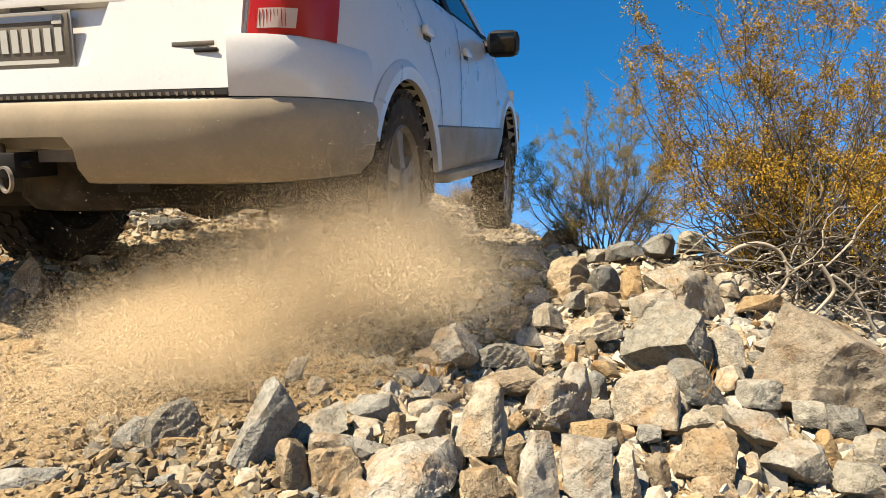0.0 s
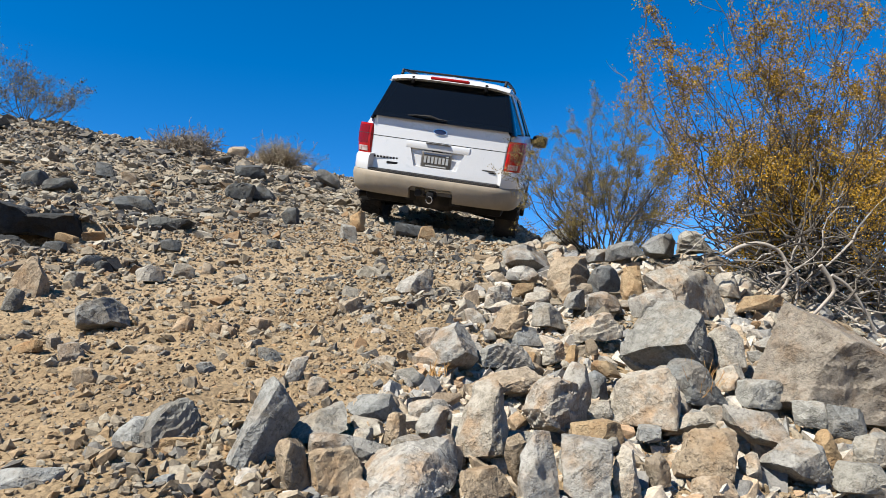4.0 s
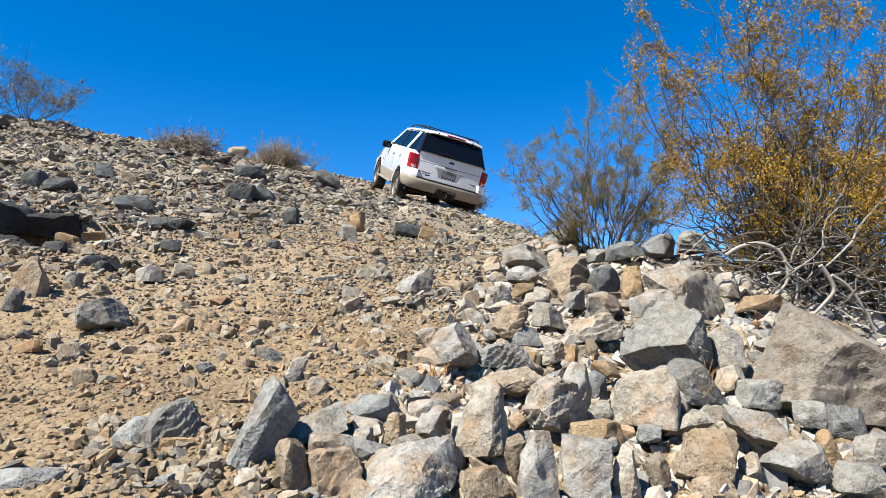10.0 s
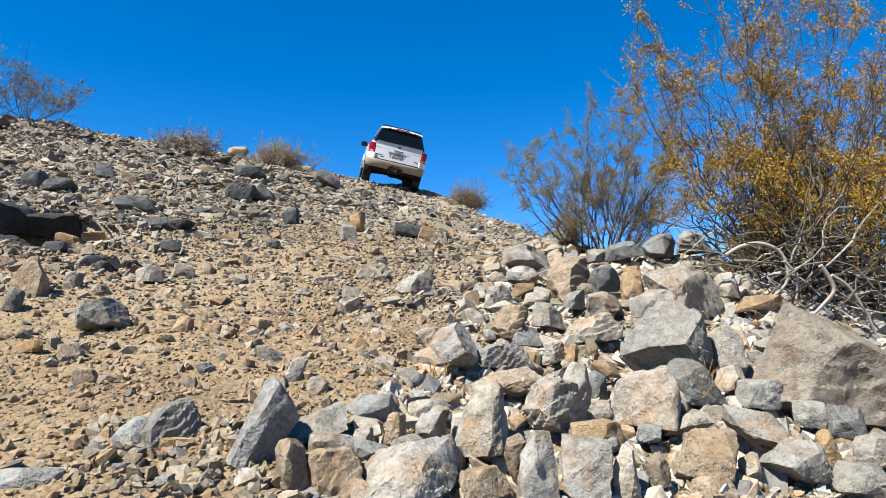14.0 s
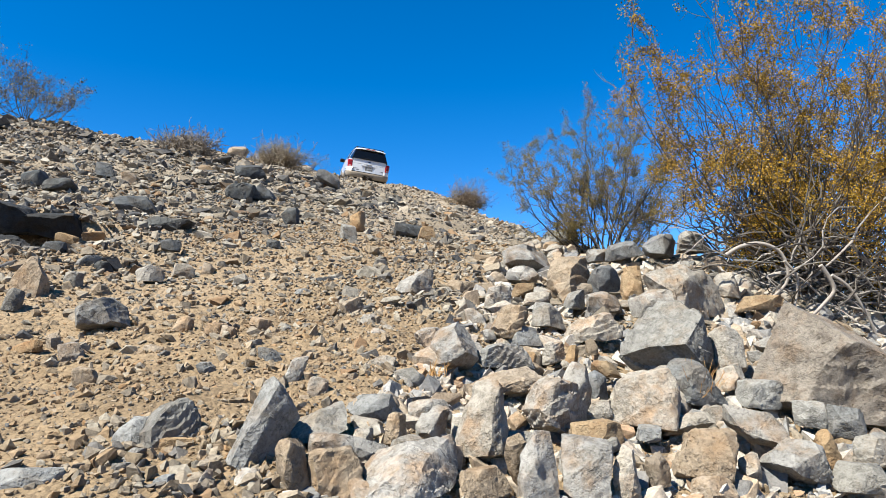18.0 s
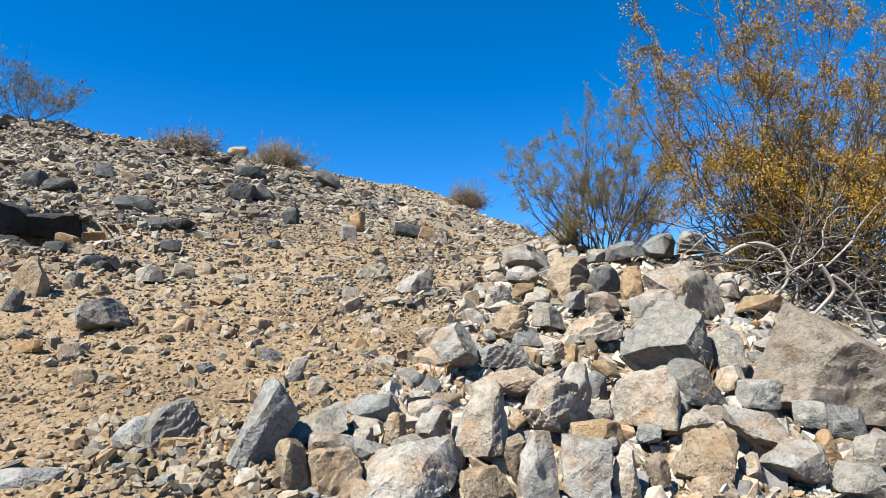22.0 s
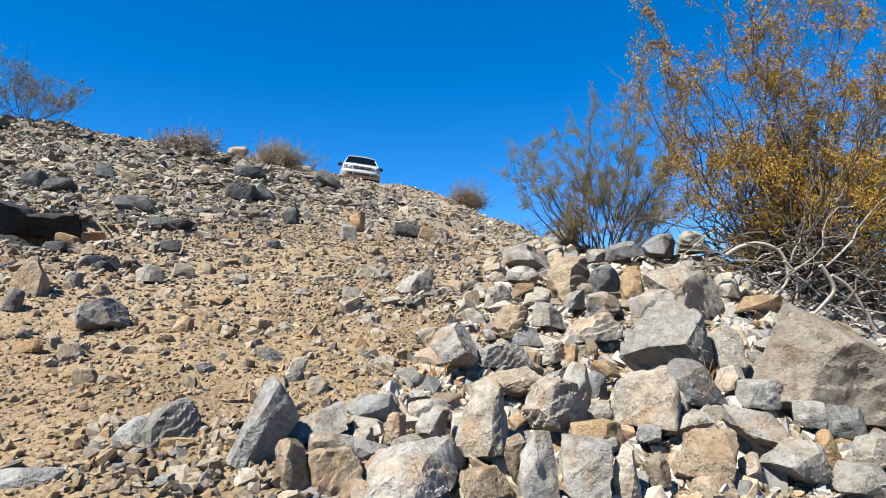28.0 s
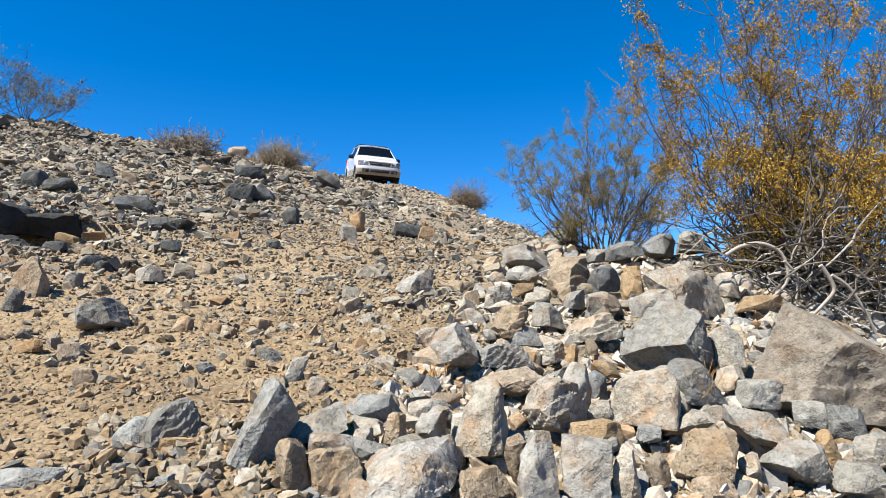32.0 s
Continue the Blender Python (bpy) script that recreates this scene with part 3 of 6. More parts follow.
block(0.548, 2.452, 0.064, 0.192, 0.093, 0.083, 6, -5, 8, ((0, -35, 0.80), (52, 18, 0.43), (-63, 44, 0.59),), PALE, 45)
block(0.250, 2.435, 0.082, 0.142, 0.128, 0.126, 0, 5, 25, ((-80, 50, 0.75), (53, -7, 0.43), (-56, 21, 0.69),), TAN, 46)
block(0.553, 2.832, 0.188, 0.083, 0.063, 0.073, 0, 0, 30, ((28, -1, 0.40), (-85, 36, 0.57),), GREY, 47)
block(0.028, 2.081, 0.005, 0.169, 0.118, 0.144, -18, -8, 15, ((-80, 45, 0.75), (80, 50, 0.80), (56, 11, 0.47), (-63, 43, 0.65),), PALE, 48)
block(-0.041, 2.277, 0.026, 0.108, 0.077, 0.065, -10, -6, 8, ((62, 9, 0.51), (-48, 33, 0.69),), PALE, 49)
block(0.190, 2.132, -0.032, 0.159, 0.093, 0.074, -6, 5, 10, ((47, 25, 0.48),), GREY, 50)
block(0.177, 1.910, -0.102, 0.232, 0.087, 0.061, -6, -8, 12, ((-80, 40, 0.70), (59, 26, 0.52), (-51, 36, 0.70),), TAN, 51)
block(0.266, 1.906, -0.107, 0.177, 0.074, 0.036, -10, -12, -10, ((87, -3, 0.37), (-18, 17, 0.55),), PALE, 52)
block(0.271, 1.708, -0.139, 0.136, 0.109, 0.131, -10, 16, 18, ((-70, 45, 0.70), (38, -4, 0.52),), PALE, 53)
block(0.349, 1.783, -0.120, 0.082, 0.066, 0.132, 0, 6, 32, ((-80, 50, 0.80), (49, 27, 0.54),), PALE, 54)
block(0.426, 1.915, -0.111, 0.057, 0.042, 0.076, 0, 0, 20, ((29, 0, 0.58), (-52, 41, 0.63),), SLATE, 55)
block(0.408, 1.772, -0.162, 0.095, 0.062, 0.048, -12, -6, -12, ((78, 3, 0.42), (-34, 48, 0.75),), PALE, 56)
block(0.491, 2.092, -0.071, 0.101, 0.063, 0.047, 0, 4, 10, ((64, 26, 0.45), (-67, 36, 0.68),), OCHRE, 57)
block(-0.390, 1.851, -0.065, 0.046, 0.032, 0.094, 0, 22, 20, ((-90, 45, 0.75),), PALE, 58)
block(-0.319, 1.789, -0.111, 0.068, 0.054, 0.048, 0, 14, 20, ((28, 0, 0.48),), PALE, 59)
block(-1.155, 2.348, 0.112, 0.174, 0.137, 0.112, -8, 3, 18, ((-70, 45, 0.75), (80, 45, 0.75), (58, 19, 0.44), (-73, 50, 0.65),), SLATE, 60)
block(-1.548, 2.573, 0.269, 0.117, 0.094, 0.193, -6, 4, 12, ((-90, 48, 0.42), (90, 46, 0.40),), TAN, 61)
block(-1.516, 2.418, 0.160, 0.056, 0.050, 0.079, 0, 6, 25, ((-90, 50, 0.70), (30, 14, 0.49), (-58, 28, 0.67),), SLATE, 62)
block(-0.942, 1.837, -0.080, 0.059, 0.048, 0.040, 8, -6, 15, ((10, -40, 0.75),), TAN, 63)
block(-0.572, 1.497, -0.163, 0.119, 0.107, 0.087, 0, -12, 35, ((-90, 40, 0.62), (17, 11, 0.59),), SLATE, 64)
block(-0.541, 1.447, -0.208, 0.076, 0.048, 0.036, 0, 4, 10, ((47, 7, 0.38),), OCHRE, 65)
block(-0.750, 1.287, -0.262, 0.155, 0.078, 0.072, -10, 4, 8, ((61, -2, 0.49), (-53, 28, 0.61),), GREY, 66)
block(-0.635, 1.285, -0.256, 0.080, 0.043, 0.027, -6, 8, -10, ((70, 28, 0.44), (-31, 21, 0.63),), PALE, 67)
block(-0.438, 1.289, -0.254, 0.030, 0.027, 0.056, 0, 8, 25, ((-90, 55, 0.60), (30, 4, 0.45), (-83, 25, 0.62),), PALE, 68)
block(-0.603, 1.331, -0.234, 0.041, 0.031, 0.037, 0, -5, 10, ((60, 6, 0.48),), GREY, 69)
block(-0.117, 3.081, 0.285, 0.145, 0.116, 0.118, 0, 4, 28, ((-90, 55, 0.52), (23, 16, 0.38), (-81, 50, 0.68),), PALE, 70)
block(-0.347, 2.657, 0.153, 0.104, 0.077, 0.060, 10, -10, 12, ((10, -40, 0.75), (42, 8, 0.43),), TAN, 71)
block(-1.285, 2.975, 0.304, 0.096, 0.072, 0.072, -10, -10, 10, ((46, -1, 0.51),), PALE, 72)
block(-1.359, 2.709, 0.217, 0.074, 0.055, 0.051, 0, 0, 10, ((58, 9, 0.59), (-68, 29, 0.64),), TAN, 73)
block(1.004, 1.633, -0.244, 0.095, 0.067, 0.072, -8, -4, 12, ((48, 18, 0.54), (-55, 40, 0.65),), GREY, 74)
block(0.901, 1.515, -0.282, 0.112, 0.071, 0.062, -10, 6, -8, ((79, 14, 0.53), (-28, 16, 0.73),), GREY, 75)
block(0.900, 2.174, -0.025, 0.122, 0.097, 0.132, -8, 6, -12, ((90, 45, 0.75), (87, 6, 0.59),), PALE, 76)
block(0.852, 2.040, -0.091, 0.077, 0.058, 0.069, -6, -8, 15, ((38, 22, 0.46), (-49, 29, 0.56),), PALE, 77)
block(1.264, 2.707, 0.170, 0.205, 0.078, 0.055, 0, -6, 12, ((38, -4, 0.43), (-41, 44, 0.63),), OCHRE, 78)
block(1.192, 2.853, 0.253, 0.118, 0.095, 0.114, 0, 6, 20, ((90, 40, 0.70), (45, 14, 0.58), (-53, 45, 0.73),), PALE, 79)
block(0.389, 1.603, -0.224, 0.056, 0.038, 0.030, 0, 0, 10, ((70, 11, 0.45), (-67, 42, 0.66),), GREY, 80)
block(0.497, 1.676, -0.209, 0.072, 0.046, 0.035, 0, 6, -10, ((85, 1, 0.49),), GREY, 81)
block(0.448, 1.465, -0.258, 0.058, 0.043, 0.057, 0, -8, 20, ((32, 14, 0.40),), TAN, 82)
block(0.670, 1.525, -0.258, 0.056, 0.042, 0.057, 0, 10, 20, ((57, 15, 0.46), (-62, 28, 0.63),), PALE, 83)
block(0.558, 1.452, -0.290, 0.089, 0.063, 0.052, -10, 0, 0, ((51, 25, 0.49), (-54, 46, 0.66),), TAN, 84)
block(-2.808, 9.700, 2.482, 0.373, 0.286, 0.229, 8, -6, 10, ((10, -30, 0.80),), DARK, 85)
block(-2.252, 7.476, 1.691, 0.307, 0.218, 0.184, 0, 8, 25, (), DARK, 86)
block(-2.056, 7.637, 1.702, 0.299, 0.190, 0.144, 0, 4, 20, (), DARK, 87)
block(-1.880, 11.000, 2.721, 0.390, 0.286, 0.173, 8, 26, 24, ((-90, 30, 0.75), (90, 40, 0.80),), SLATE, 88)
block(-1.265, 5.637, 1.058, 0.142, 0.106, 0.142, 0, 4, 15, (), DARK, 89)
block(-0.744, 5.818, 1.066, 0.153, 0.138, 0.189, 0, 8, 25, ((-90, 60, 0.50),), OCHRE, 90)
block(-0.678, 4.813, 0.784, 0.126, 0.094, 0.117, 0, 10, 25, (), GREY, 91)
block(-0.303, 6.023, 1.010, 0.283, 0.153, 0.097, 0, 5, 10, (), DARK, 92)
block(-0.141, 5.842, 0.953, 0.160, 0.120, 0.115, 0, -5, 20, (), OCHRE, 93)
block(-1.013, 4.062, 0.602, 0.084, 0.063, 0.059, 0, 5, 20, ((46, 22, 0.45),), DARK, 94)
block(-3.722, 6.126, 1.513, 0.210, 0.189, 0.154, 0, -6, 15, (), DARK, 95)
block(-3.412, 5.918, 1.394, 0.318, 0.224, 0.129, 0, -8, 10, (), DARK, 96)
block(-3.908, 7.703, 2.012, 0.201, 0.151, 0.190, 0, 4, 20, (), DARK, 97)
block(-1.453, 3.616, 0.530, 0.104, 0.075, 0.065, 0, 5, 10, ((39, 21, 0.49),), DARK, 98)
block(-3.451, 7.327, 1.794, 0.179, 0.134, 0.165, 0, 0, 20, (), TAN, 99)
block(-1.490, 2.759, 0.265, 0.072, 0.054, 0.064, 0, 5, 10, ((72, -0, 0.46),), GREY, 100)
block(-0.744, 2.280, 0.053, 0.076, 0.057, 0.053, 0, -8, 10, ((63, 11, 0.55),), TAN, 101)
block(-2.378, 5.186, 1.081, 0.315, 0.189, 0.119, 8, 4, 8, ((0, -20, 0.70),), DARK, 102)
block(-1.776, 4.325, 0.763, 0.290, 0.157, 0.089, 8, 4, 6, ((0, -20, 0.70),), DARK, 103)
block(-0.651, 1.482, -0.179, 0.089, 0.062, 0.060, -8, -10, 10, ((-70, 50, 0.70), (68, 15, 0.45), (-38, 19, 0.56),), GREY, 104)
block(-0.613, 1.382, -0.223, 0.044, 0.035, 0.040, 0, 8, 20, ((-70, 45, 0.70), (61, -3, 0.50), (-79, 34, 0.59),), PALE, 105)
block(-0.364, 1.335, -0.249, 0.053, 0.043, 0.041, -8, 6, -10, ((86, 23, 0.59), (-29, 38, 0.61),), PALE, 106)
block(-0.455, 1.432, -0.215, 0.044, 0.033, 0.032, 0, -6, 25, ((42, 17, 0.54),), TAN, 107)
block(-0.708, 2.263, 0.041, 0.051, 0.038, 0.049, 0, 5, 20, ((54, 2, 0.54), (-51, 16, 0.67),), TAN, 108)
block(-0.590, 2.128, -0.007, 0.075, 0.053, 0.044, 0, -8, 10, ((50, -5, 0.48), (-46, 35, 0.66),), GREY, 109)
block(-0.881, 2.337, 0.069, 0.063, 0.047, 0.054, 0, 6, 15, ((51, 28, 0.58), (-71, 26, 0.74),), TAN, 110)
block(-0.635, 2.388, 0.073, 0.078, 0.053, 0.042, 0, 8, -15, ((65, 3, 0.58),), TAN, 111)
block(-0.503, 1.295, -0.251, 0.054, 0.042, 0.034, -6, -6, 12, ((60, -1, 0.39),), GREY, 112)
block(-0.661, 1.932, -0.062, 0.047, 0.035, 0.032, 0, 4, 20, ((30, -2, 0.46),), GREY, 113)
block(-1.887, 3.279, 0.461, 0.148, 0.067, 0.061, -5, 1, -25, ((90, 53, 0.75),), DARK, 115)
block(-4.154, 19.934, 5.164, 0.549, 0.356, 0.332, 3, -13, 40, ((-90, 54, 0.65),), PALE, 116)
block(-1.215, 3.183, 0.340, 0.109, 0.076, 0.061, -8, 0, 15, ((90, 28, 0.72),), PALE, 118)
block(-0.213, 2.305, 0.026, 0.095, 0.055, 0.050, 8, 12, 29, ((90, 35, 0.79),), PALE, 119)
block(0.237, 2.910, 0.198, 0.113, 0.096, 0.104, 0, 10, 34, ((-90, 57, 0.71),), PALE, 120)
block(0.117, 2.613, 0.100, 0.082, 0.065, 0.075, -6, -7, -4, ((90, 40, 0.66),), PALE, 121)
block(0.104, 3.176, 0.258, 0.195, 0.093, 0.071, 4, 1, 45, ((-90, 28, 0.69),), TAN, 122)
block(-0.510, 2.038, -0.033, 0.071, 0.056, 0.059, 3, 12, -39, ((90, 30, 0.73),), GREY, 123)
block(0.410, 2.987, 0.204, 0.125, 0.059, 0.047, 1, -5, 22, ((90, 35, 0.67),), PALE, 124)
block(0.202, 3.112, 0.247, 0.111, 0.075, 0.071, 3, 7, -24, ((90, 29, 0.61),), TAN, 125)
block(0.367, 3.106, 0.250, 0.120, 0.077, 0.060, -3, -13, -19, ((-90, 29, 0.79),), OCHRE, 126)
block(0.191, 2.862, 0.183, 0.035, 0.031, 0.067, -12, 13, 21, ((-90, 56, 0.79),), PALE, 127)
block(-0.201, 2.375, 0.045, 0.079, 0.065, 0.052, 9, 10, 14, ((90, 36, 0.63),), PALE, 128)
block(-0.191, 2.036, -0.057, 0.124, 0.065, 0.054, -3, -10, -5, ((-90, 35, 0.64),), PALE, 129)
block(0.351, 2.234, -0.024, 0.058, 0.052, 0.068, 7, -9, -41, ((-90, 37, 0.60),), PALE, 130)
block(0.496, 2.317, -0.005, 0.038, 0.035, 0.053, 10, -8, -5, ((90, 60, 0.71),), TAN, 131)
block(0.413, 2.218, -0.032, 0.031, 0.024, 0.059, -8, 5, -30, ((-90, 27, 0.61),), OCHRE, 132)
block(-0.251, 1.883, -0.096, 0.051, 0.048, 0.050, 8, -13, -16, ((-90, 44, 0.72),), TAN, 133)
block(-1.456, 2.515, 0.148, 0.066, 0.045, 0.032, -6, -1, 44, ((90, 52, 0.68),), TAN, 134)
block(-1.137, 3.300, 0.366, 0.052, 0.048, 0.059, -2, 4, -5, ((90, 42, 0.64),), TAN, 135)
block(-1.255, 2.089, -0.008, 0.134, 0.057, 0.034, -7, -7, -22, ((-90, 42, 0.61),), OCHRE, 136)
block(-0.884, 2.101, -0.015, 0.064, 0.035, 0.030, -4, 11, -16, ((-90, 40, 0.65),), TAN, 137)
block(-1.097, 2.040, -0.024, 0.076, 0.060, 0.059, 7, 4, 36, ((-90, 60, 0.68),), PALE, 138)
block(-1.204, 2.134, 0.014, 0.042, 0.033, 0.045, 10, 10, -26, ((-90, 42, 0.62),), TAN, 139)
block(-1.633, 3.142, 0.383, 0.105, 0.066, 0.067, 8, 4, 27, ((-90, 37, 0.73),), GREY, 140)
block(-1.545, 3.087, 0.353, 0.075, 0.063, 0.059, 11, 12, -21, ((-90, 48, 0.74),), DARK, 141)
block(-0.899, 3.130, 0.291, 0.060, 0.030, 0.028, -3, -9, 12, ((-90, 55, 0.66),), PALE, 142)
block(-0.607, 2.975, 0.231, 0.061, 0.041, 0.033, 5, 10, 32, ((-90, 52, 0.65),), GREY, 143)
block(-0.566, 3.294, 0.313, 0.147, 0.062, 0.028, -12, -8, 38, ((90, 45, 0.75),), DARK, 144)
block(-0.266, 2.433, 0.071, 0.067, 0.062, 0.083, 7, 9, -35, ((-90, 25, 0.78),), PALE, 145)
block(-0.442, 2.227, 0.008, 0.050, 0.043, 0.052, -4, 5, -27, ((-90, 44, 0.78),), OCHRE, 146)
block(-0.535, 2.343, 0.048, 0.053, 0.038, 0.051, -9, 5, -38, ((90, 57, 0.69),), GREY, 147)
block(-0.550, 1.974, -0.064, 0.048, 0.040, 0.032, 1, 7, -12, ((90, 46, 0.63),), GREY, 148)
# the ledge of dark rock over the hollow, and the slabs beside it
# This near-black stone paints the shade under the overhang into the rock.
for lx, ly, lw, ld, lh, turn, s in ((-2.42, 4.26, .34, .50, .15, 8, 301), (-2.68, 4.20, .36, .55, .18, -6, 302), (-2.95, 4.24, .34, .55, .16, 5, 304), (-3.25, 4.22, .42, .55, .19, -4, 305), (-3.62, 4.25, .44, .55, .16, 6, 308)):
    block(lx, ly, float(land(lx, ly)) - .06, lw, ld, lh, 5, 3, turn, ((0, -12, .46), (25, -8, .66)), SHADED_SCHIST, s)
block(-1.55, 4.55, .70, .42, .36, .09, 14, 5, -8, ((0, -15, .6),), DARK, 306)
block(-2.52, 3.82, .52, .50, .34, .17, 0, 5, 15, ((-60, 50, .75),), SHADED_SCHIST, 303)
block(-2.12, 4.12, .66, .13, .11, .06, 10, -6, 12, ((-60, 50, .75),), OCHRE, 309)
block(-2.20, 3.95, .62, .13, .10, .06, 8, 6, -12, (), OCHRE, 310)
block(-6.10, 19.9, 5.72, .62, .44, .34, 6, 5, 12, ((-60, 50, .75),), TAN, 307)

# ---- the heap of broken rock beside the track: more loose rocks, then the fill between them ----
def in_heap(x, y):
    return x > -.30 + .235 * (y - 1.2)


def build_heap():
    rng = random.Random(77)
    shapes = [part("rock", block_mesh(.1, rng.uniform(.06, .095), rng.uniform(.045, .085), ((rng.choice((-90, 90)), rng.uniform(20, 60), rng.uniform(.6, .85)),), 500 + i, .018), PALE, smooth=24).data for i in range(14)]
    for o in [o for o in scene.objects if o.data in shapes]:
        bpy.data.objects.remove(o)
    tones = [PALE, PALE, PALE, TAN, PALE, GREY, PALE, OCHRE, PALE, TAN]
    meshes = []
    for me in shapes:
        for k in range(0, 10):
            if rng.random() < .45:
                c = me.copy()
                c.materials.clear()
                c.materials.append(tones[k])
                meshes.append(c)
    placed = 0
    while placed < 150:
        y = rng.uniform(1.05, 6.2)
        x = rng.uniform(-.3, .60) * y + .1
        if not in_heap(x, y) or x > 1.7:
            continue
        s = rng.choice((rng.uniform(.05, .08), rng.uniform(.06, .13))) * (.7 + .13 * y)
        me = rng.choice(meshes)
        ob = new("rock", me)
        ob.matrix_basis = pose(x, y, float(bed(x, y)) + .25 * s, rng.uniform(-40, 40), rng.uniform(-40, 40), rng.uniform(0, 360)) @ Matrix.Diagonal((s * 10, s * 10, s * 10, 1))
        kind, state = ROCK_WORDS[me.materials[0].name]
        tagged(ob, f"small {state} {kind} rock in the loose heap", "rock", "loose rocks of the heap")
        placed += 1
    r = np.random.default_rng(5)
    y = r.uniform(1.0, 6.5, 11000)
    x = r.uniform(-.3, .62, 11000) * y + .1
    ok = in_heap(x, y) & (x < 2.0)
    x, y = x[ok], y[ok]
    s = sizes(r, len(x), .024, .11, 1.4) * (.7 + .12 * y)
    scatter("heap_fill", x, y, s, "pale angular broken granite filling the heap", 8, tilt=.6, flat=.75, sink=.25, material=HEAP)
    # larger stones strewn over the open hillside
    r = np.random.default_rng(17)
    x, y = fan(r, 1500, 3.0, 23, -.70, .06, 1.5)
    u = np.abs(x - np.interp(y, _y, TRACK_X))
    ok = (u > .9) | (r.random(len(x)) < .3)
    x, y = x[ok], y[ok]
    s = r.uniform(.008, .022, len(x)) * np.minimum(y, 10)
    scatter("hillside_stones", x, y, s, "larger angular grey stones strewn over the hillside", 18, tilt=.40, flat=.55, sink=.05)
    # flat plates of the broken bedrock, lying with the slope in loose bands
    r = np.random.default_rng(23)
    x, y = fan(r, 5200, 3.2, 14, -.72, .02, 1.4)
    u = x - np.interp(y, _y, TRACK_X)
    ok = (u < -1.0) & (wobble(x, y * 2.2, 1.6, 41) + .4 * wobble(x, y, .5, 42) > .12)
    x, y = x[ok], y[ok]
    s = sizes(r, len(x), .010, .038, 1.6) * np.minimum(y, 11)
    scatter("bedrock_plates", x, y, s, "flat dark plates of broken bedrock in the hillside", 24, tilt=.20, flat=.42, sink=.02, material=PLATES)


PLATES = toned_rubble("bedrock_plates", ((.146, .126, .096), (.100, .090, .075), (.174, .146, .106), (.056, .056, .054), (.200, .178, .143), (.153, .109, .066), (.031, .032, .033), (.128, .116, .095), (.140, .085, .048)))
build_heap()

# ---- the off-road wagon ----
def paint(name, color, rough, dust=.25):
    gloss = sum(color) > .6                          # lacquered panels; plastics and rubber stay dull
    m = mat(name, color, rough, coat=.5 if gloss else 0.0, spec=.5 if gloss else .12)
    n = Nodes(m)
    v = n.coords()
    d = n.ramp(n.noise(v, 3.5, 6, .65), [(.42, (0, 0, 0)), (.75, (dust,) * 3)])
    col = n.mix(color, (.42, .33, .23), d)
    col = n.mix(col, n.ramp(n.noise(v, 90, 2), [(.3, (.95, .95, .95)), (.7, (1.02, 1.02, 1.02))]), 1.0, "MULTIPLY")
    n.link(col, n.b.inputs["Base Color"])
    n.link(n.ramp(n.noise(v, 6, 4), [(.3, (rough * .8,) * 3), (.7, (rough * 1.3,) * 3)]), n.b.inputs["Roughness"])
    n.b.inputs["Coat Roughness"].default_value = .12
    return m


WHITE = paint("white_paint", (.44, .44, .435), .32, .12)
BEIGE = paint("beige_paint", (.205, .175, .132), .42, .35)
BLACK = paint("black_plastic", (.009, .009, .0095), .55, .02)
UNDER = paint("underbody_steel", (.010, .0095, .009), .8, .03)
# Flat black: dark joints, and shade put as colour into openings and cabin.
SEAM_SHADE = mat("seam_and_shade_black", (.01, .01, .01), .8)
CHROME = mat("chrome", (.75, .75, .76), .12, 1.0)
ALLOY = paint("wheel_alloy", (.13, .128, .122), .5, .5)
ALLOY.node_tree.nodes["Principled BSDF"].inputs["Metallic"].default_value = .4
RUBBER = paint("tyre_rubber", (.018, .017, .016), .85, .16)
RED = mat("red_lens", (.26, .006, .005), .2, spec=.2)
CLEAR = mat("clear_lens", (.36, .29, .27), .2, spec=.4)
HEADLIGHT = mat("headlight_lens", (.12, .125, .13), .10, .2, coat=.3)
BADGE = mat("blue_badge", (.008, .017, .055), .35, spec=.25)
PLATE = paint("plate_face", (.075, .07, .062), .5, .3)
INK = mat("plate_figures", (.34, .34, .32), .5)
PILLAR = mat("black_pillar_paint", (.007, .007, .008), .14, spec=.25)
DEEP_RED = mat("deep_red_lens", (.13, .003, .003), .2, spec=.25)
GLASS = mat("tinted_glass", (.006, .007, .008), .04, spec=.07)
GLASS.node_tree.nodes["Principled BSDF"].inputs["Transmission Weight"].default_value = .55

car = tagged(new("suv"), "white off-road wagon with beige bumpers and dark tinted windows, dusty", "car")
REAR_AXLE, FRONT_AXLE, LENGTH = 1.03, 3.92, 4.80


def half_width(y):
    return float(np.interp(y, [.10, .16, .26, .42, .8, 2, 3.6, 4.2, 4.45, 4.6, 4.7], [.74, .80, .865, .895, .905, .91, .905, .885, .84, .78, .68]))


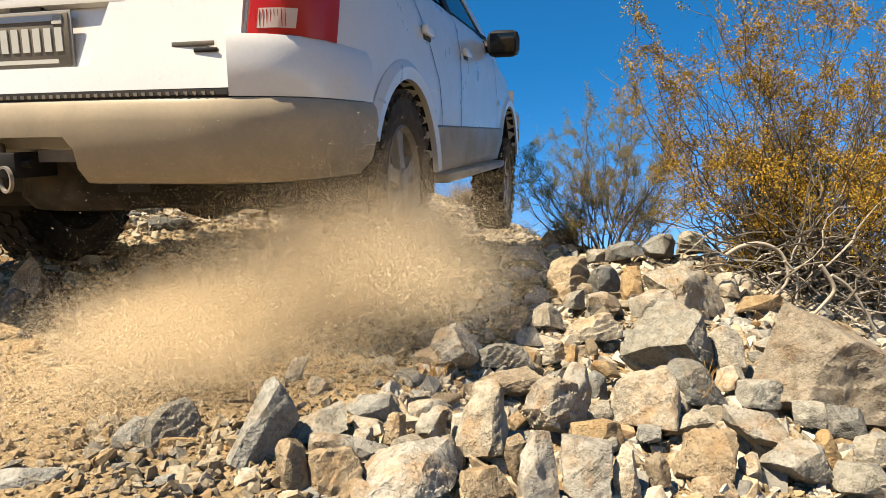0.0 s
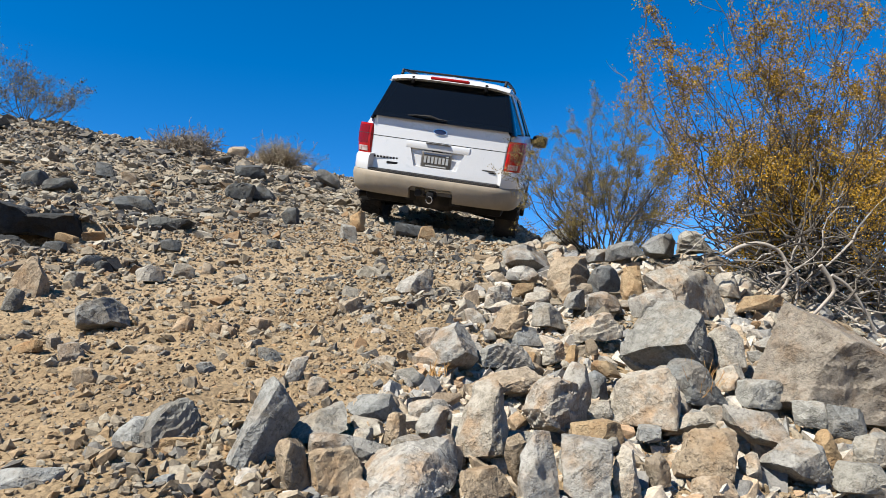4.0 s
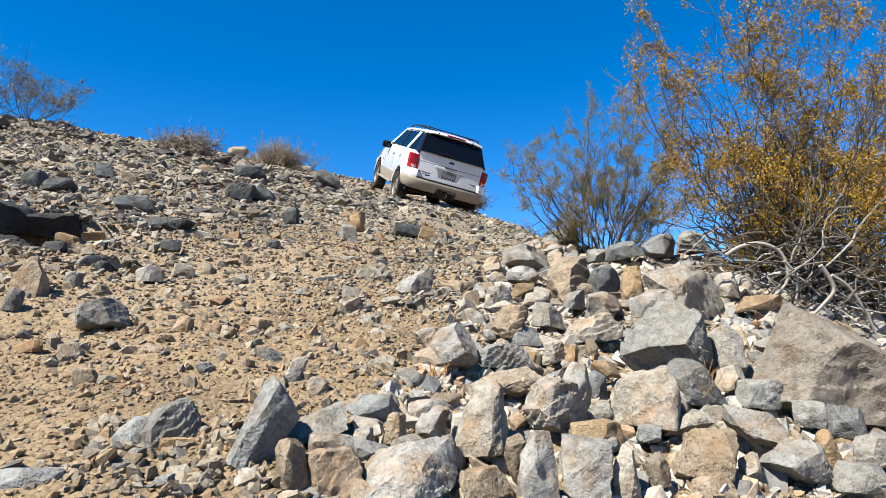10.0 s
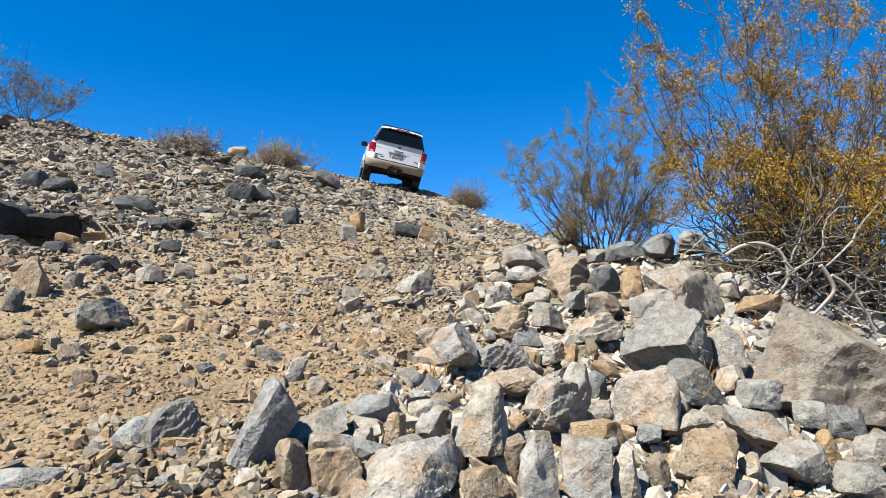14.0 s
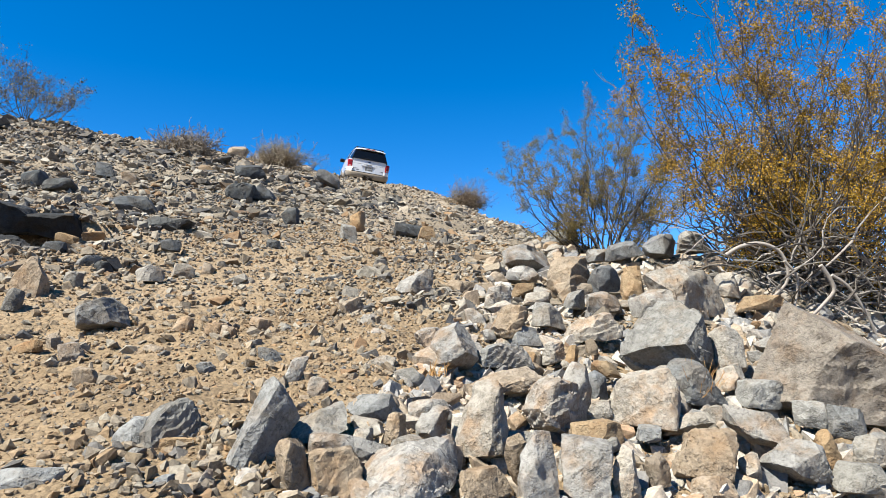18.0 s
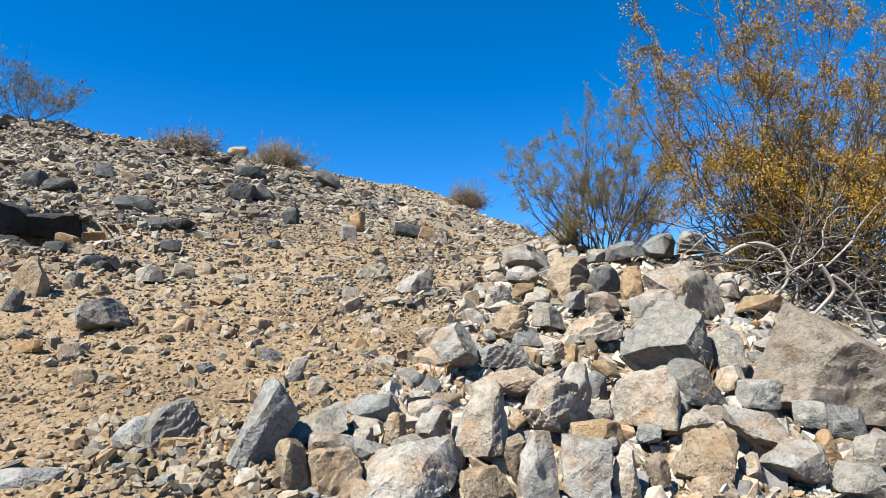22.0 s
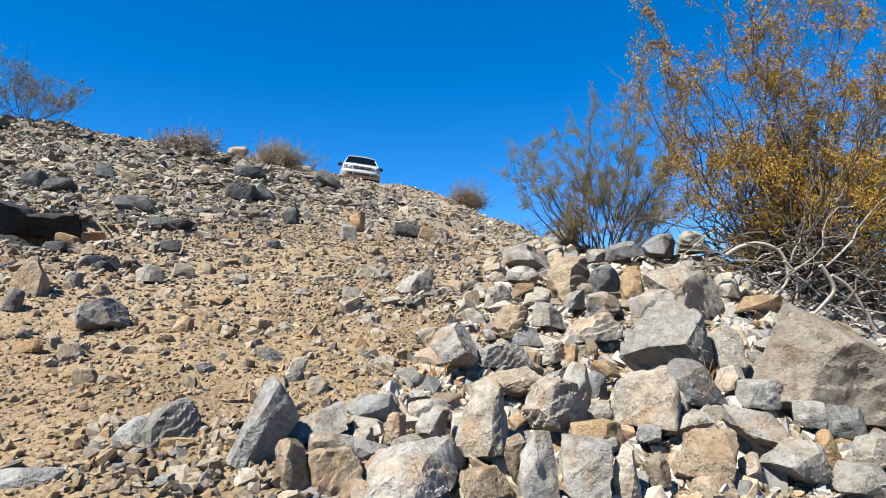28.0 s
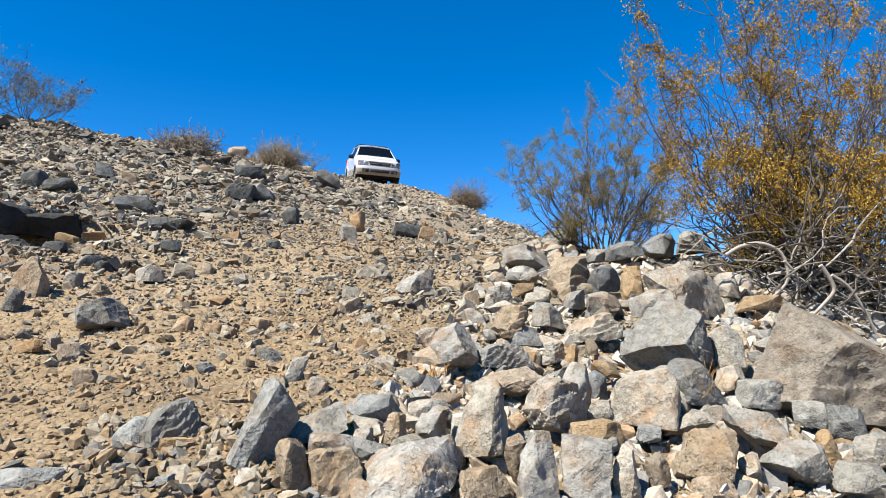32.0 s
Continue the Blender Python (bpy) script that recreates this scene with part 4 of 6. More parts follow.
def body_ring(y):
    w = half_width(y)
    hood = float(np.interp(y, [3.35, 3.6, 4.0, 4.4, 4.6, 4.7], [1.27, 1.17, 1.13, 1.075, 1.03, .96]))
    top = 1.27 if y < 3.35 else hood
    low = float(np.interp(y, [.1, .5, 4.3, 4.7], [.58, .46, .46, .55]))
    half = [(w * .80, low), (w * .955, low + .02), (w * .985, .60), (w, .72), (w * 1.004, .86), (w * .995, top - .22),
            (w * .965, top - .075), (w * .925, top - .012), (w * .80, top + (.0 if y < 3.35 else .012)), (w * .4, top + (.0 if y < 3.35 else .03))]
    lean = max(0.0, 1 - y / .8) * .24
    pts = [(x, y + max(0, z - .70) * lean, z) for x, z in half]
    return pts + [(-x, yy, z) for x, yy, z in reversed(pts)]


def arch_cutters(r=.455, depth=.36):
    made = []
    for s in (-1, 1):
        for y in (REAR_AXLE, FRONT_AXLE):
            bm = bmesh.new()
            m = Matrix.Translation((s * (1.05 - depth / 2), y, .375)) @ Matrix.Rotation(math.pi / 2, 4, "Y")
            bmesh.ops.create_cone(bm, cap_ends=True, segments=40, radius1=r, radius2=r, depth=depth + .25, matrix=m)
            made.append(bm)
    return made


def side_point(s, y, v, out=0.0):
    """A point of the window band: v runs from the belt up to the roof."""
    return (s * (.838 - .095 * max(0.0, 1 - (y - .15) / .75) - .175 * v - .025 * v * v + out), y, 1.262 + .455 * v)


def side_pane(s, outline, out, thick):
    """A piece of the window band bounded by (y, v) corners."""
    inner = [side_point(s, y, v, out - thick) for y, v in outline]
    outer = [side_point(s, y, v, out) for y, v in outline]
    return loft([inner, outer])


def build_body():
    ys = [.10, .16, .26, .42, .6, .8, 1.03, 1.4, 1.9, 2.4, 2.9, 3.2, 3.35, 3.5, 3.7, 3.92, 4.15, 4.35, 4.5, 4.6, 4.67, 4.7]
    shell = part("body_shell", loft([body_ring(y) for y in ys]), WHITE, car, "dusty white painted steel body")
    carve(shell, arch_cutters())
    # lower cladding along each side
    for s in (-1, 1):
        rings = []
        for y in np.linspace(1.2, 4.32, 22):
            w = half_width(y) + .014
            prof = [(w * .86, .425), (w * .965, .43), (w * .995, .55), (w, .645), (w - .03, .66), (w - .06, .5)]
            rings.append([(s * x, y, z) for x, z in prof])
        clad = part("side_cladding", loft(rings), BEIGE, car, "beige lower door cladding")
        carve(clad, arch_cutters(.47))
        # wheel arch lips and liners
        for y in (REAR_AXLE, FRONT_AXLE):
            w = half_width(y)
            rings = []
            for k in range(21):
                a = radians(8 + 144 * k / 20)
                rings.append([(s * (w + o), y + r * math.cos(a), .375 + r * math.sin(a)) for r, o in ((.452, .02), (.50, .026), (.53, .004), (.52, -.04), (.45, -.05))])
            part("arch_lip", loft(rings), WHITE, car)
            rings = []
            for k in range(17):
                a = radians(-5 + 190 * k / 16)
                rings.append([(s * x, y + r * math.cos(a), .375 + r * math.sin(a)) for r, x in ((.452, .90), (.452, .50), (.468, .50), (.468, .90))])
            part("wheel_liner", loft(rings), UNDER, car)
    # floor, sills, driveline underneath
    part("underbody", box(0, 2.5, .47, 1.15, 4.0, .22, .03), UNDER, car)
    part("rear_floor", box(0, .42, .465, 1.50, .36, .16, .04), UNDER, car)
    part("mid_floor", box(0, 2.45, .45, 1.62, 1.85, .20, .04), UNDER, car)
    part("fuel_tank", box(-.28, 2.0, .40, .5, .95, .18, .05), UNDER, car)
    part("spare_wheel", lathe([(.05, .40), (.30, .40), (.335, .44), (.335, .56), (.29, .60), (.05, .60)], 28, "Z"), RUBBER, car, "spare tyre slung under the tail", m=Matrix.Translation((0, .50, -.02)))
    part("muffler", box(-.42, .36, .47, .62, .2, .15, .05), UNDER, car)
    part("tailpipe", tube([(-.12, .5, .46), (-.5, .38, .45), (-.78, .33, .43), (-.84, .28, .42)], .032, 10), UNDER, car)
    part("differential", lathe([(.02, -.16), (.12, -.12), (.15, 0), (.12, .12), (.02, .16)], 16), UNDER, car, m=Matrix.Translation((0, REAR_AXLE, .40)))
    for s in (-1, 1):
        part("half_shaft", tube([(s * .12, REAR_AXLE, .40), (s * .72, REAR_AXLE, .38)], .035, 8), UNDER, car)
        part("lower_arm", tube([(s * .2, REAR_AXLE - .1, .36), (s * .72, REAR_AXLE - .05, .28)], .04, 8), UNDER, car)
        part("front_arm", tube([(s * .2, FRONT_AXLE, .36), (s * .72, FRONT_AXLE, .30)], .045, 8), UNDER, car)
        part("shock_absorber", tube([(s * .55, REAR_AXLE + .12, .3), (s * .5, REAR_AXLE + .14, .75)], .035, 8), UNDER, car)
        part("running_board", box(s * .87, 2.47, .40, .17, 1.75, .05, .018), BEIGE, car, "beige running board")
    part("front_crossmember", box(0, 3.95, .42, 1.0, .5, .14, .04), UNDER, car)


def build_cabin():
    # roof panel with a soft crown
    rings = []
    for y in np.linspace(.44, 2.86, 16):
        e = min((y - .44) / .22, (2.86 - y) / .5, 1.0)
        drop = .045 * (1 - e) ** 2
        half = [(.672, 1.70 - drop * .6), (.652, 1.729 - drop), (.585, 1.758 - drop), (.3, 1.788 - drop), (0, 1.797 - drop)]
        up = [(x, y, z) for x, z in half]
        ring = up + [(-x, yy, z) for x, yy, z in reversed(up[:-1])]
        under = [(-.58, y, 1.70 - drop), (.58, y, 1.70 - drop)]
        rings.append(ring + under)
    part("roof", loft(rings), WHITE, car, "white roof panel")
    # Added black block, stands in for the shade inside behind the glass.
    part("cabin_lining", loft([[(-.70, .42, 1.2), (.70, .42, 1.2), (.56, .66, 1.69), (-.56, .66, 1.69)], [(-.70, 3.1, 1.2), (.70, 3.1, 1.2), (.56, 2.6, 1.69), (-.56, 2.6, 1.69)]]), SEAM_SHADE, car, "black block standing in for shade inside the cabin")
    # windows of each side
    for s in (-1, 1):
        for name, outline in (("quarter_window", [(.40, .02), (1.02, .02), (.86, .93), (.66, .93)]),
                              ("rear_door_window", [(1.22, .04), (2.02, .04), (2.02, .90), (1.05, .90)]),
                              ("front_door_window", [(2.12, .04), (3.12, .04), (2.66, .86), (2.12, .90)])):
            part(name, side_pane(s, outline, -.004, .006), GLASS, car)
        for name, outline, m in (("rear_pillar", [(.98, -.02), (1.24, -.02), (1.06, 1.0), (.82, 1.0)], WHITE),
                                 ("door_pillar", [(2.0, -.02), (2.14, -.02), (2.14, 1.0), (2.0, 1.0)], BLACK),
                                 ("windscreen_pillar", [(3.08, -.02), (3.50, -.18), (2.78, 1.0), (2.60, .96)], WHITE),
                                 ("roof_rail_panel", [(.70, .92), (2.72, .88), (2.78, 1.02), (.66, 1.02)], WHITE),
                                 ("belt_moulding", [(.2, -.03), (3.2, -.03), (3.2, .035), (.2, .035)], BLACK)):
            part(name, side_pane(s, outline, .006 if name != "belt_moulding" else .012, .04), m, car)
        # black corner that carries the tail glass round to the side
        rings = []
        for v in np.linspace(-.05, 1.0, 8):
            rear = Vector((s * (.737 - .118 * v), .172 + .29 * v + .02 * v * v, 1.283 + .435 * v))
            flank = Vector(side_point(s, .46 + .28 * v, v, .005))
            bend = Vector((flank.x + s * .006, rear.y + .025, (rear.z + flank.z) / 2))
            outer = [rear * (1 - f) ** 2 + bend * 2 * f * (1 - f) + flank * f * f for f in np.linspace(0, 1, 7)]
            rings.append([p[:] for p in outer] + [(p.x - s * .03, p.y + .03, p.z) for p in reversed(outer)])
        part("tail_pillar", loft(rings), PILLAR, car, "glossy black corner pillar")
        # rack
        part("roof_rail", tube([(s * .575, .62, 1.765), (s * .575, .66, 1.81), (s * .575, .95, 1.825), (s * .575, 2.2, 1.825), (s * .575, 2.5, 1.805), (s * .575, 2.56, 1.76)], .017, 8), BLACK, car)
    for y in (.95, 2.1):
        part("rack_bar", box(0, y, 1.83, 1.13, .06, .022, .008), BLACK, car)
    # windscreen and rear glass
    bm = loft([[(x * (.80 - .16 * v), 3.52 - .70 * v + .05 * (1 - x * x) - .02, 1.155 + .555 * v) for x in np.linspace(-1, 1, 9)] for v in (0, .33, .66, 1)], closed=False)
    part("windscreen", bm, GLASS, car, "dark reflective windscreen")
    bm = loft([[(x * (.742 - .118 * v), .165 + .29 * v - .035 * (1 - x * x) + .02 * v * v, 1.285 + .435 * v) for x in np.linspace(-1, 1, 11)] for v in np.linspace(0, 1, 6)], closed=False)
    part("rear_window", bm, GLASS, car, "dark tinted rear window")
    part("spoiler_edge", loft([[(x * .645, .40 + dy - .03 * (1 - x * x) + .05 * x ** 6, z - .032 * abs(x) ** 5) for dy, z in ((.01, 1.705), (-.02, 1.722), (-.005, 1.742), (.05, 1.765), (.14, 1.775), (.12, 1.70))] for x in np.linspace(-1, 1, 9)]), WHITE, car)
    part("high_brake_lamp", box(0, .372, 1.742, .42, .04, .034, .012), RED, car, "red high brake lamp")
    for s in (-1, 1):
        part("glass_hinge", box(s * .395, .385, 1.705, .035, .035, .075, .01), BLACK, car)
    part("rear_wiper", tube([(-.02, .125, 1.315), (-.12, .14, 1.345), (-.3, .15, 1.335)], [.014, .009, .006], 6), BLACK, car)
    part("wiper_blade", tube([(.06, .13, 1.315), (-.18, .135, 1.34), (-.36, .17, 1.325)], .008, 6), BLACK, car)
    for s in (-.35, .25):
        part("front_wiper", tube([(s, 3.50, 1.17), (s + .3, 3.42, 1.21)], .009, 6), BLACK, car)


def build_tail():
    def face(z, out=0.0):
        """Depth of the tailgate at a height."""
        return .10 + max(0, z - .70) * .205 - out

    # tailgate in two leaves with a dark joint between them
    def leaf(z0, z1, w0, w1, out):
        rows = []
        for z, w in ((z0, w0), ((z0 + z1) / 2, (w0 + w1) / 2), (z1, w1)):
            rows.append([(x * w, face(z, out) - .03 * (1 - x * x), z) for x in np.linspace(-1, 1, 13)])
        back = [[(x, y + .05, z) for x, y, z in r] for r in rows]
        bm = bmesh.new()
        grid = [[bm.verts.new(p) for p in r] for r in rows]
        rear = [[bm.verts.new(p) for p in r] for r in back]
        for g in (grid, rear):
            for a, b in zip(g, g[1:]):
                for i in range(12):
                    bm.faces.new((a[i], a[i + 1], b[i + 1], b[i]))
        loop = lambda g: g[0] + [g[1][-1]] + g[2][::-1] + [g[1][0]]
        a, b = loop(grid), loop(rear)
        for i in range(len(a)):
            j = (i + 1) % len(a)
            bm.faces.new((a[i], a[j], b[j], b[i]))
        return bm

    gate = part("tailgate", leaf(.745, 1.075, .695, .705, .012), WHITE, car, "white lower tailgate")
    carve(gate, [loft([[(-.32, -.1, 1.045), (.32, -.1, 1.045), (.245, -.1, .80), (-.245, -.1, .80)],
                       [(-.30, .158, 1.045), (.30, .158, 1.045), (.225, .118, .82), (-.225, .118, .82)]])])
    part("glass_frame", leaf(1.083, 1.285, .705, .735, .012), WHITE, car, "white upper tailgate")
    part("gate_joint", box(0, .196, 1.079, 1.42, .06, .012), SEAM_SHADE, car)
    for s in (-1, 1):
        part("gate_seam", plate_prism([(s * .70, .125, .74), (s * .712, .125, .74), (s * .742, .235, 1.285), (s * .732, .235, 1.285)], .02), SEAM_SHADE, car)
    part("gate_handle", loft([[(x * .335, .134 - .016 * (1 - .35 * x * x) + dy, z) for dy, z in ((.05, 1.073), (.012, 1.071), (0, 1.048), (.002, 1.0), (.02, .99), (.05, .995))] for x in np.linspace(-1, 1, 9)]), WHITE, car, "white handle bar over the number plate")
    part("plate_lamp", box(0, .132, .988, .11, .03, .016), BLACK, car)
    part("handle_slot", box(.0, .118, 1.069, .26, .02, .008), SEAM_SHADE, car)
    plate = part("number_plate", box(0, .112, .900, .305, .006, .152, .003), PLATE, car, "dull grey number plate")
    part("plate_frame", box(0, .116, .900, .322, .006, .168, .004), mat("plate_surround", (.15, .145, .14), .5), plate)
    part("plate_band", box(0, .1075, .962, .27, .003, .018), mat("plate_blue", (.05, .07, .11), .5), plate)
    part("plate_sticker", box(.115, .1075, .957, .034, .003, .026), INK, plate)
    for i in range(7):
        part("plate_bar", box(-.117 + .039 * i, .1075, .900, .025, .003, .068), INK, plate)
    part("plate_lower_bar", box(0, .1075, .838, .22, .003, .012), INK, plate)
    # badges without letters
    part("badge_ring", lathe([(.0, -.006), (.074, -.006), (.07, .0), (.0, .002)], 32, "Z"), CHROME, car, "oval badge",
         m=Matrix.Translation((0, .155, 1.195)) @ Matrix.Rotation(radians(78), 4, "X") @ Matrix.Diagonal((1, .42, 1, 1)))
    part("badge", lathe([(.0, .006), (.063, .006), (.066, .0), (.0, .0)], 32, "Z"), BADGE, car, "dark blue oval badge",
         m=Matrix.Translation((0, .152, 1.195)) @ Matrix.Rotation(radians(78), 4, "X") @ Matrix.Diagonal((1, .40, 1, 1)))
    for i in range(8):
        part("badge_bar", box(-.655 + .034 * i, .104, .865, .024, .005, .022, .002), BLACK, car)
    part("trim_badge", box(-.46, .094, .815, .12, .006, .026, .004), BLACK, car)
    part("trim_badge", box(.56, .108, .868, .135, .005, .014, .003), PLATE, car)
    part("trim_badge", box(.60, .106, .850, .075, .005, .012, .003), BLACK, car)
    # tail lamps wrapping the corners
    for s in (-1, 1):
        plan = [(.718, .006), (.742, .008), (.80, .018), (.84, .05), (.868, .10), (.888, .18), (.893, .23)]
        def lens(z0, z1, i0, i1, out):
            rings = []
            for z in np.linspace(z0, z1, 5):
                up = (z - .89) / .33
                bow = .012 * math.sin(math.pi * min(1, max(0, up)))
                o = [(s * (x + bow + out - .005 + .012 * up), face(z) - .012 - bow + y * (1 - .18 * up) - out, z) for x, y in plan[i0:i1]]
                i = [(s * (x - .05), face(z) + .05 + y, z) for x, y in reversed(plan[i0:i1])]
                rings.append(o + i)
            return loft(rings)
        lamp = part("tail_lamp", lens(.885, 1.195, 0, 7, .006), RED, car, "red tail lamp")
        part("reversing_lens", lens(.905, .958, 1, 4, .0095), CLEAR, lamp, "clear ribbed reversing lens")
        for k in range(9):
            part("lens_rib", box(s * (.748 + .010 * k), face(.93) - .020 + .0022 * k, .931, .0012, .003, .046), RED, lamp)
        part("lamp_core", lens(.99, 1.178, 1, 5, .0080), DEEP_RED, lamp, "darker red reflector behind the lens")
        part("lamp_joint", lens(1.09, 1.094, 0, 7, .0088), SEAM_SHADE, lamp)
    # bumper
    half = [(0.0, -.012), (.3, -.008), (.55, .008), (.70, .04), (.80, .09), (.865, .165), (.90, .27), (.918, .42), (.922, .585)]
    path = [(-x, y) for x, y in reversed(half)] + [(x, y) for x, y in half[1:]]
    prof = [(.0, .715), (.012, .700), (.018, .655), (.008, .59), (-.01, .525), (-.05, .482), (-.11, .475), (-.11, .70)]
    bumper = part("rear_bumper", sweep(path, prof), BEIGE, car, "dusty beige rear bumper")
    carve(bumper, [loft([[(-.23, -.3, .46), (.23, -.3, .46), (.235, -.3, .58), (.21, -.3, .615), (-.21, -.3, .615), (-.235, -.3, .58)], [(-.23, .3, .46), (.23, .3, .46), (.235, .3, .58), (.21, .3, .615), (-.21, .3, .615), (-.235, .3, .58)]])])
    part("bumper_step", sweep([p for p in path if abs(p[0]) <= .72], [(-.002, .714), (.004, .722), (.0, .738), (-.10, .742), (-.10, .712)]), BLACK, car, "black ribbed step pad")
    for i in range(56):
        x = -.66 + .024 * i
        yb = float(np.interp(abs(x), [0, .3, .55, .70], [-.012, -.008, .008, .04]))
        part("step_tooth", box(x, yb + .002, .726, .012, .012, .01), PLATE, bumper)
    for s in (-1, 1):
        corner = [(x * s, y) for x, y in half if x >= .69]
        corner = [(s * .703, .038)] + corner[1:]
        if s < 0:
            corner = corner[::-1]
        part("bumper_corner", sweep(corner, [(.0, .718), (.004, .76), (.0, .85), (-.02, .885), (-.09, .89), (-.09, .718)]), WHITE, car, "white bumper shoulder")
    # tow hitch
    # Black board carries the shade seen inside the bumper's opening.
    part("hitch_recess", box(0, .24, .54, .60, .04, .20), SEAM_SHADE, car)
    part("hitch_receiver", box(.0, .06, .535, .075, .16, .075, .006), BLACK, car)
    part("tow_shackle", lathe([(.032, -.005), (.040, -.005), (.040, .005), (.032, .005), (.032, -.005)], 20), ALLOY, car, "steel tow shackle", m=Matrix.Translation((.0, -.02, .495)) @ Matrix.Rotation(radians(70), 4, "Z"))
    part("hitch_pin", tube([(-.07, .01, .54), (.07, .01, .54)], .012, 8), UNDER, car)
    part("trailer_socket", lathe([(.0, -.03), (.036, -.03), (.036, .02), (.0, .02)], 16), BLACK, car, m=Matrix.Translation((-.13, .03, .55)) @ Matrix.Rotation(radians(90), 4, "Z"))
    part("trailer_plate", box(-.12, .05, .555, .11, .01, .09, .01), PLATE, car)
    part("trailer_tag", box(.14, .05, .56, .16, .01, .035), PLATE, car)


def build_sides_and_front():
    for s in (-1, 1):
        # mirror
        shell = part("door_mirror", box(s * 1.0, 3.0, 1.20, .21, .13, .17, .045), BLACK, car, "black door mirror")
        part("mirror_foot", tube([(s * .84, 3.06, 1.19), (s * .95, 3.02, 1.185)], [.045, .03], 8), BLACK, shell)
        part("mirror_glass", box(s * 1.0, 2.933, 1.20, .16, .004, .12, .002), GLASS, shell)
        # door seams and handles
        for y0, y1 in ((1.18, 1.62), (2.06, 2.06), (3.16, 3.3)):
            bm = loft([[(s * (half_width(y) * k + .0015), y + d, z) for d in (-.005, .005)] for y, k, z in ((y1 if z < .8 else y1 + (y0 - y1) * (z - .8) / .45, k, z) for k, z in ((.999, .62), (1.002, .72), (1.006, .86), (.997, 1.05), (.968, 1.195), (.93, 1.255)))], closed=False)
            part("door_seam", bm, SEAM_SHADE, car)
        for y in (1.38, 2.22):
            part("door_handle", box(s * .915, y, 1.06, .03, .17, .045, .012), WHITE, car, "white door handle")
            part("handle_cup", box(s * .902, y, 1.045, .012, .12, .05, .004), SEAM_SHADE, car)
        part("side_marker", box(s * .918, 3.38, .83, .006, .10, .03), CHROME, car)
        # head lamps
        plan = [(.50, .0), (.62, -.012), (.74, -.045), (.82, -.10), (.865, -.20)]
        rings = []
        for z in np.linspace(.80, .985, 4):
            b = .02 * (z - .8) / .18
            rings.append([(s * x, 4.735 + y - b * 2, z) for x, y in plan] + [(s * (x - .04), 4.64 + y, z) for x, y in reversed(plan)])
        lamp = part("head_lamp", loft(rings), HEADLIGHT, car, "clear head lamp")
        part("turn_lens", box(s * .80, 4.62, .85, .07, .05, .07, .01), mat("amber_lens", (.6, .22, .04), .15, coat=1.0), lamp)
        part("fog_lamp", lathe([(.0, .012), (.035, .01), (.04, -.02)], 16), ALLOY, car, m=Matrix.Translation((s * .62, 4.79, .585)) @ Matrix.Rotation(radians(90), 4, "Z"))
        part("bumper_opening", box(s * .58, 4.785, .60, .26, .03, .12, .02), SEAM_SHADE, car)
    # grille
    part("grille_frame", loft([[(x * k, 4.735 - .04 * x * x, z) for x in (-.5, -.25, 0, .25, .5)] + [(x * k * .9, 4.70, z + dz) for x, dz in ((.5, 0), (0, 0), (-.5, 0))] for k, z in ((.80, .80), (.84, .83), (1.0, .97), (1.02, .995))]), mat("satin_chrome", (.50, .50, .51), .38, .5), car, "bright grille frame")
    part("grille_mesh", plate_prism([(-.40, 4.745, .825), (.40, 4.745, .825), (.46, 4.735, .965), (-.46, 4.735, .965)], .008), SEAM_SHADE, car)
    for i in range(11):
        x = -.36 + .072 * i
        part("grille_bar", box(x, 4.752, .895, .016, .012, .13, .003), ALLOY, car)
    part("grille_cross_bar", box(0, 4.756, .895, .84, .012, .018, .004), ALLOY, car)
    part("front_badge", lathe([(.0, .012), (.075, .01), (.08, .0)], 24, "Z"), BADGE, car, m=Matrix.Translation((0, 4.757, .895)) @ Matrix.Rotation(radians(-90), 4, "X") @ Matrix.Diagonal((1, .42, 1, 1)))
    half = [(0.0, 4.80), (.35, 4.79), (.60, 4.765), (.78, 4.70), (.87, 4.58), (.915, 4.40)]
    path = [(x, y) for x, y in reversed(half)] + [(-x, y) for x, y in half[1:]]
    up = part("front_bumper", sweep(path, [(.0, .79), (.015, .74), (.015, .68), (-.01, .65), (-.09, .65), (-.09, .79)]), WHITE, car, "white front bumper")
    part("front_valance", sweep(path, [(.012, .655), (.012, .56), (-.02, .48), (-.07, .43), (-.12, .43), (-.10, .655)]), BEIGE, car, "beige lower front bumper")
    part("lower_grille", box(0, 4.79, .60, .78, .07, .115, .02), SEAM_SHADE, car, "dark lower air intake")
    part("bonnet_seam", plate_prism([(-.80, 4.30, 1.098), (.80, 4.30, 1.098), (.80, 4.306, 1.098), (-.80, 4.306, 1.098)], .001), SEAM_SHADE, up)


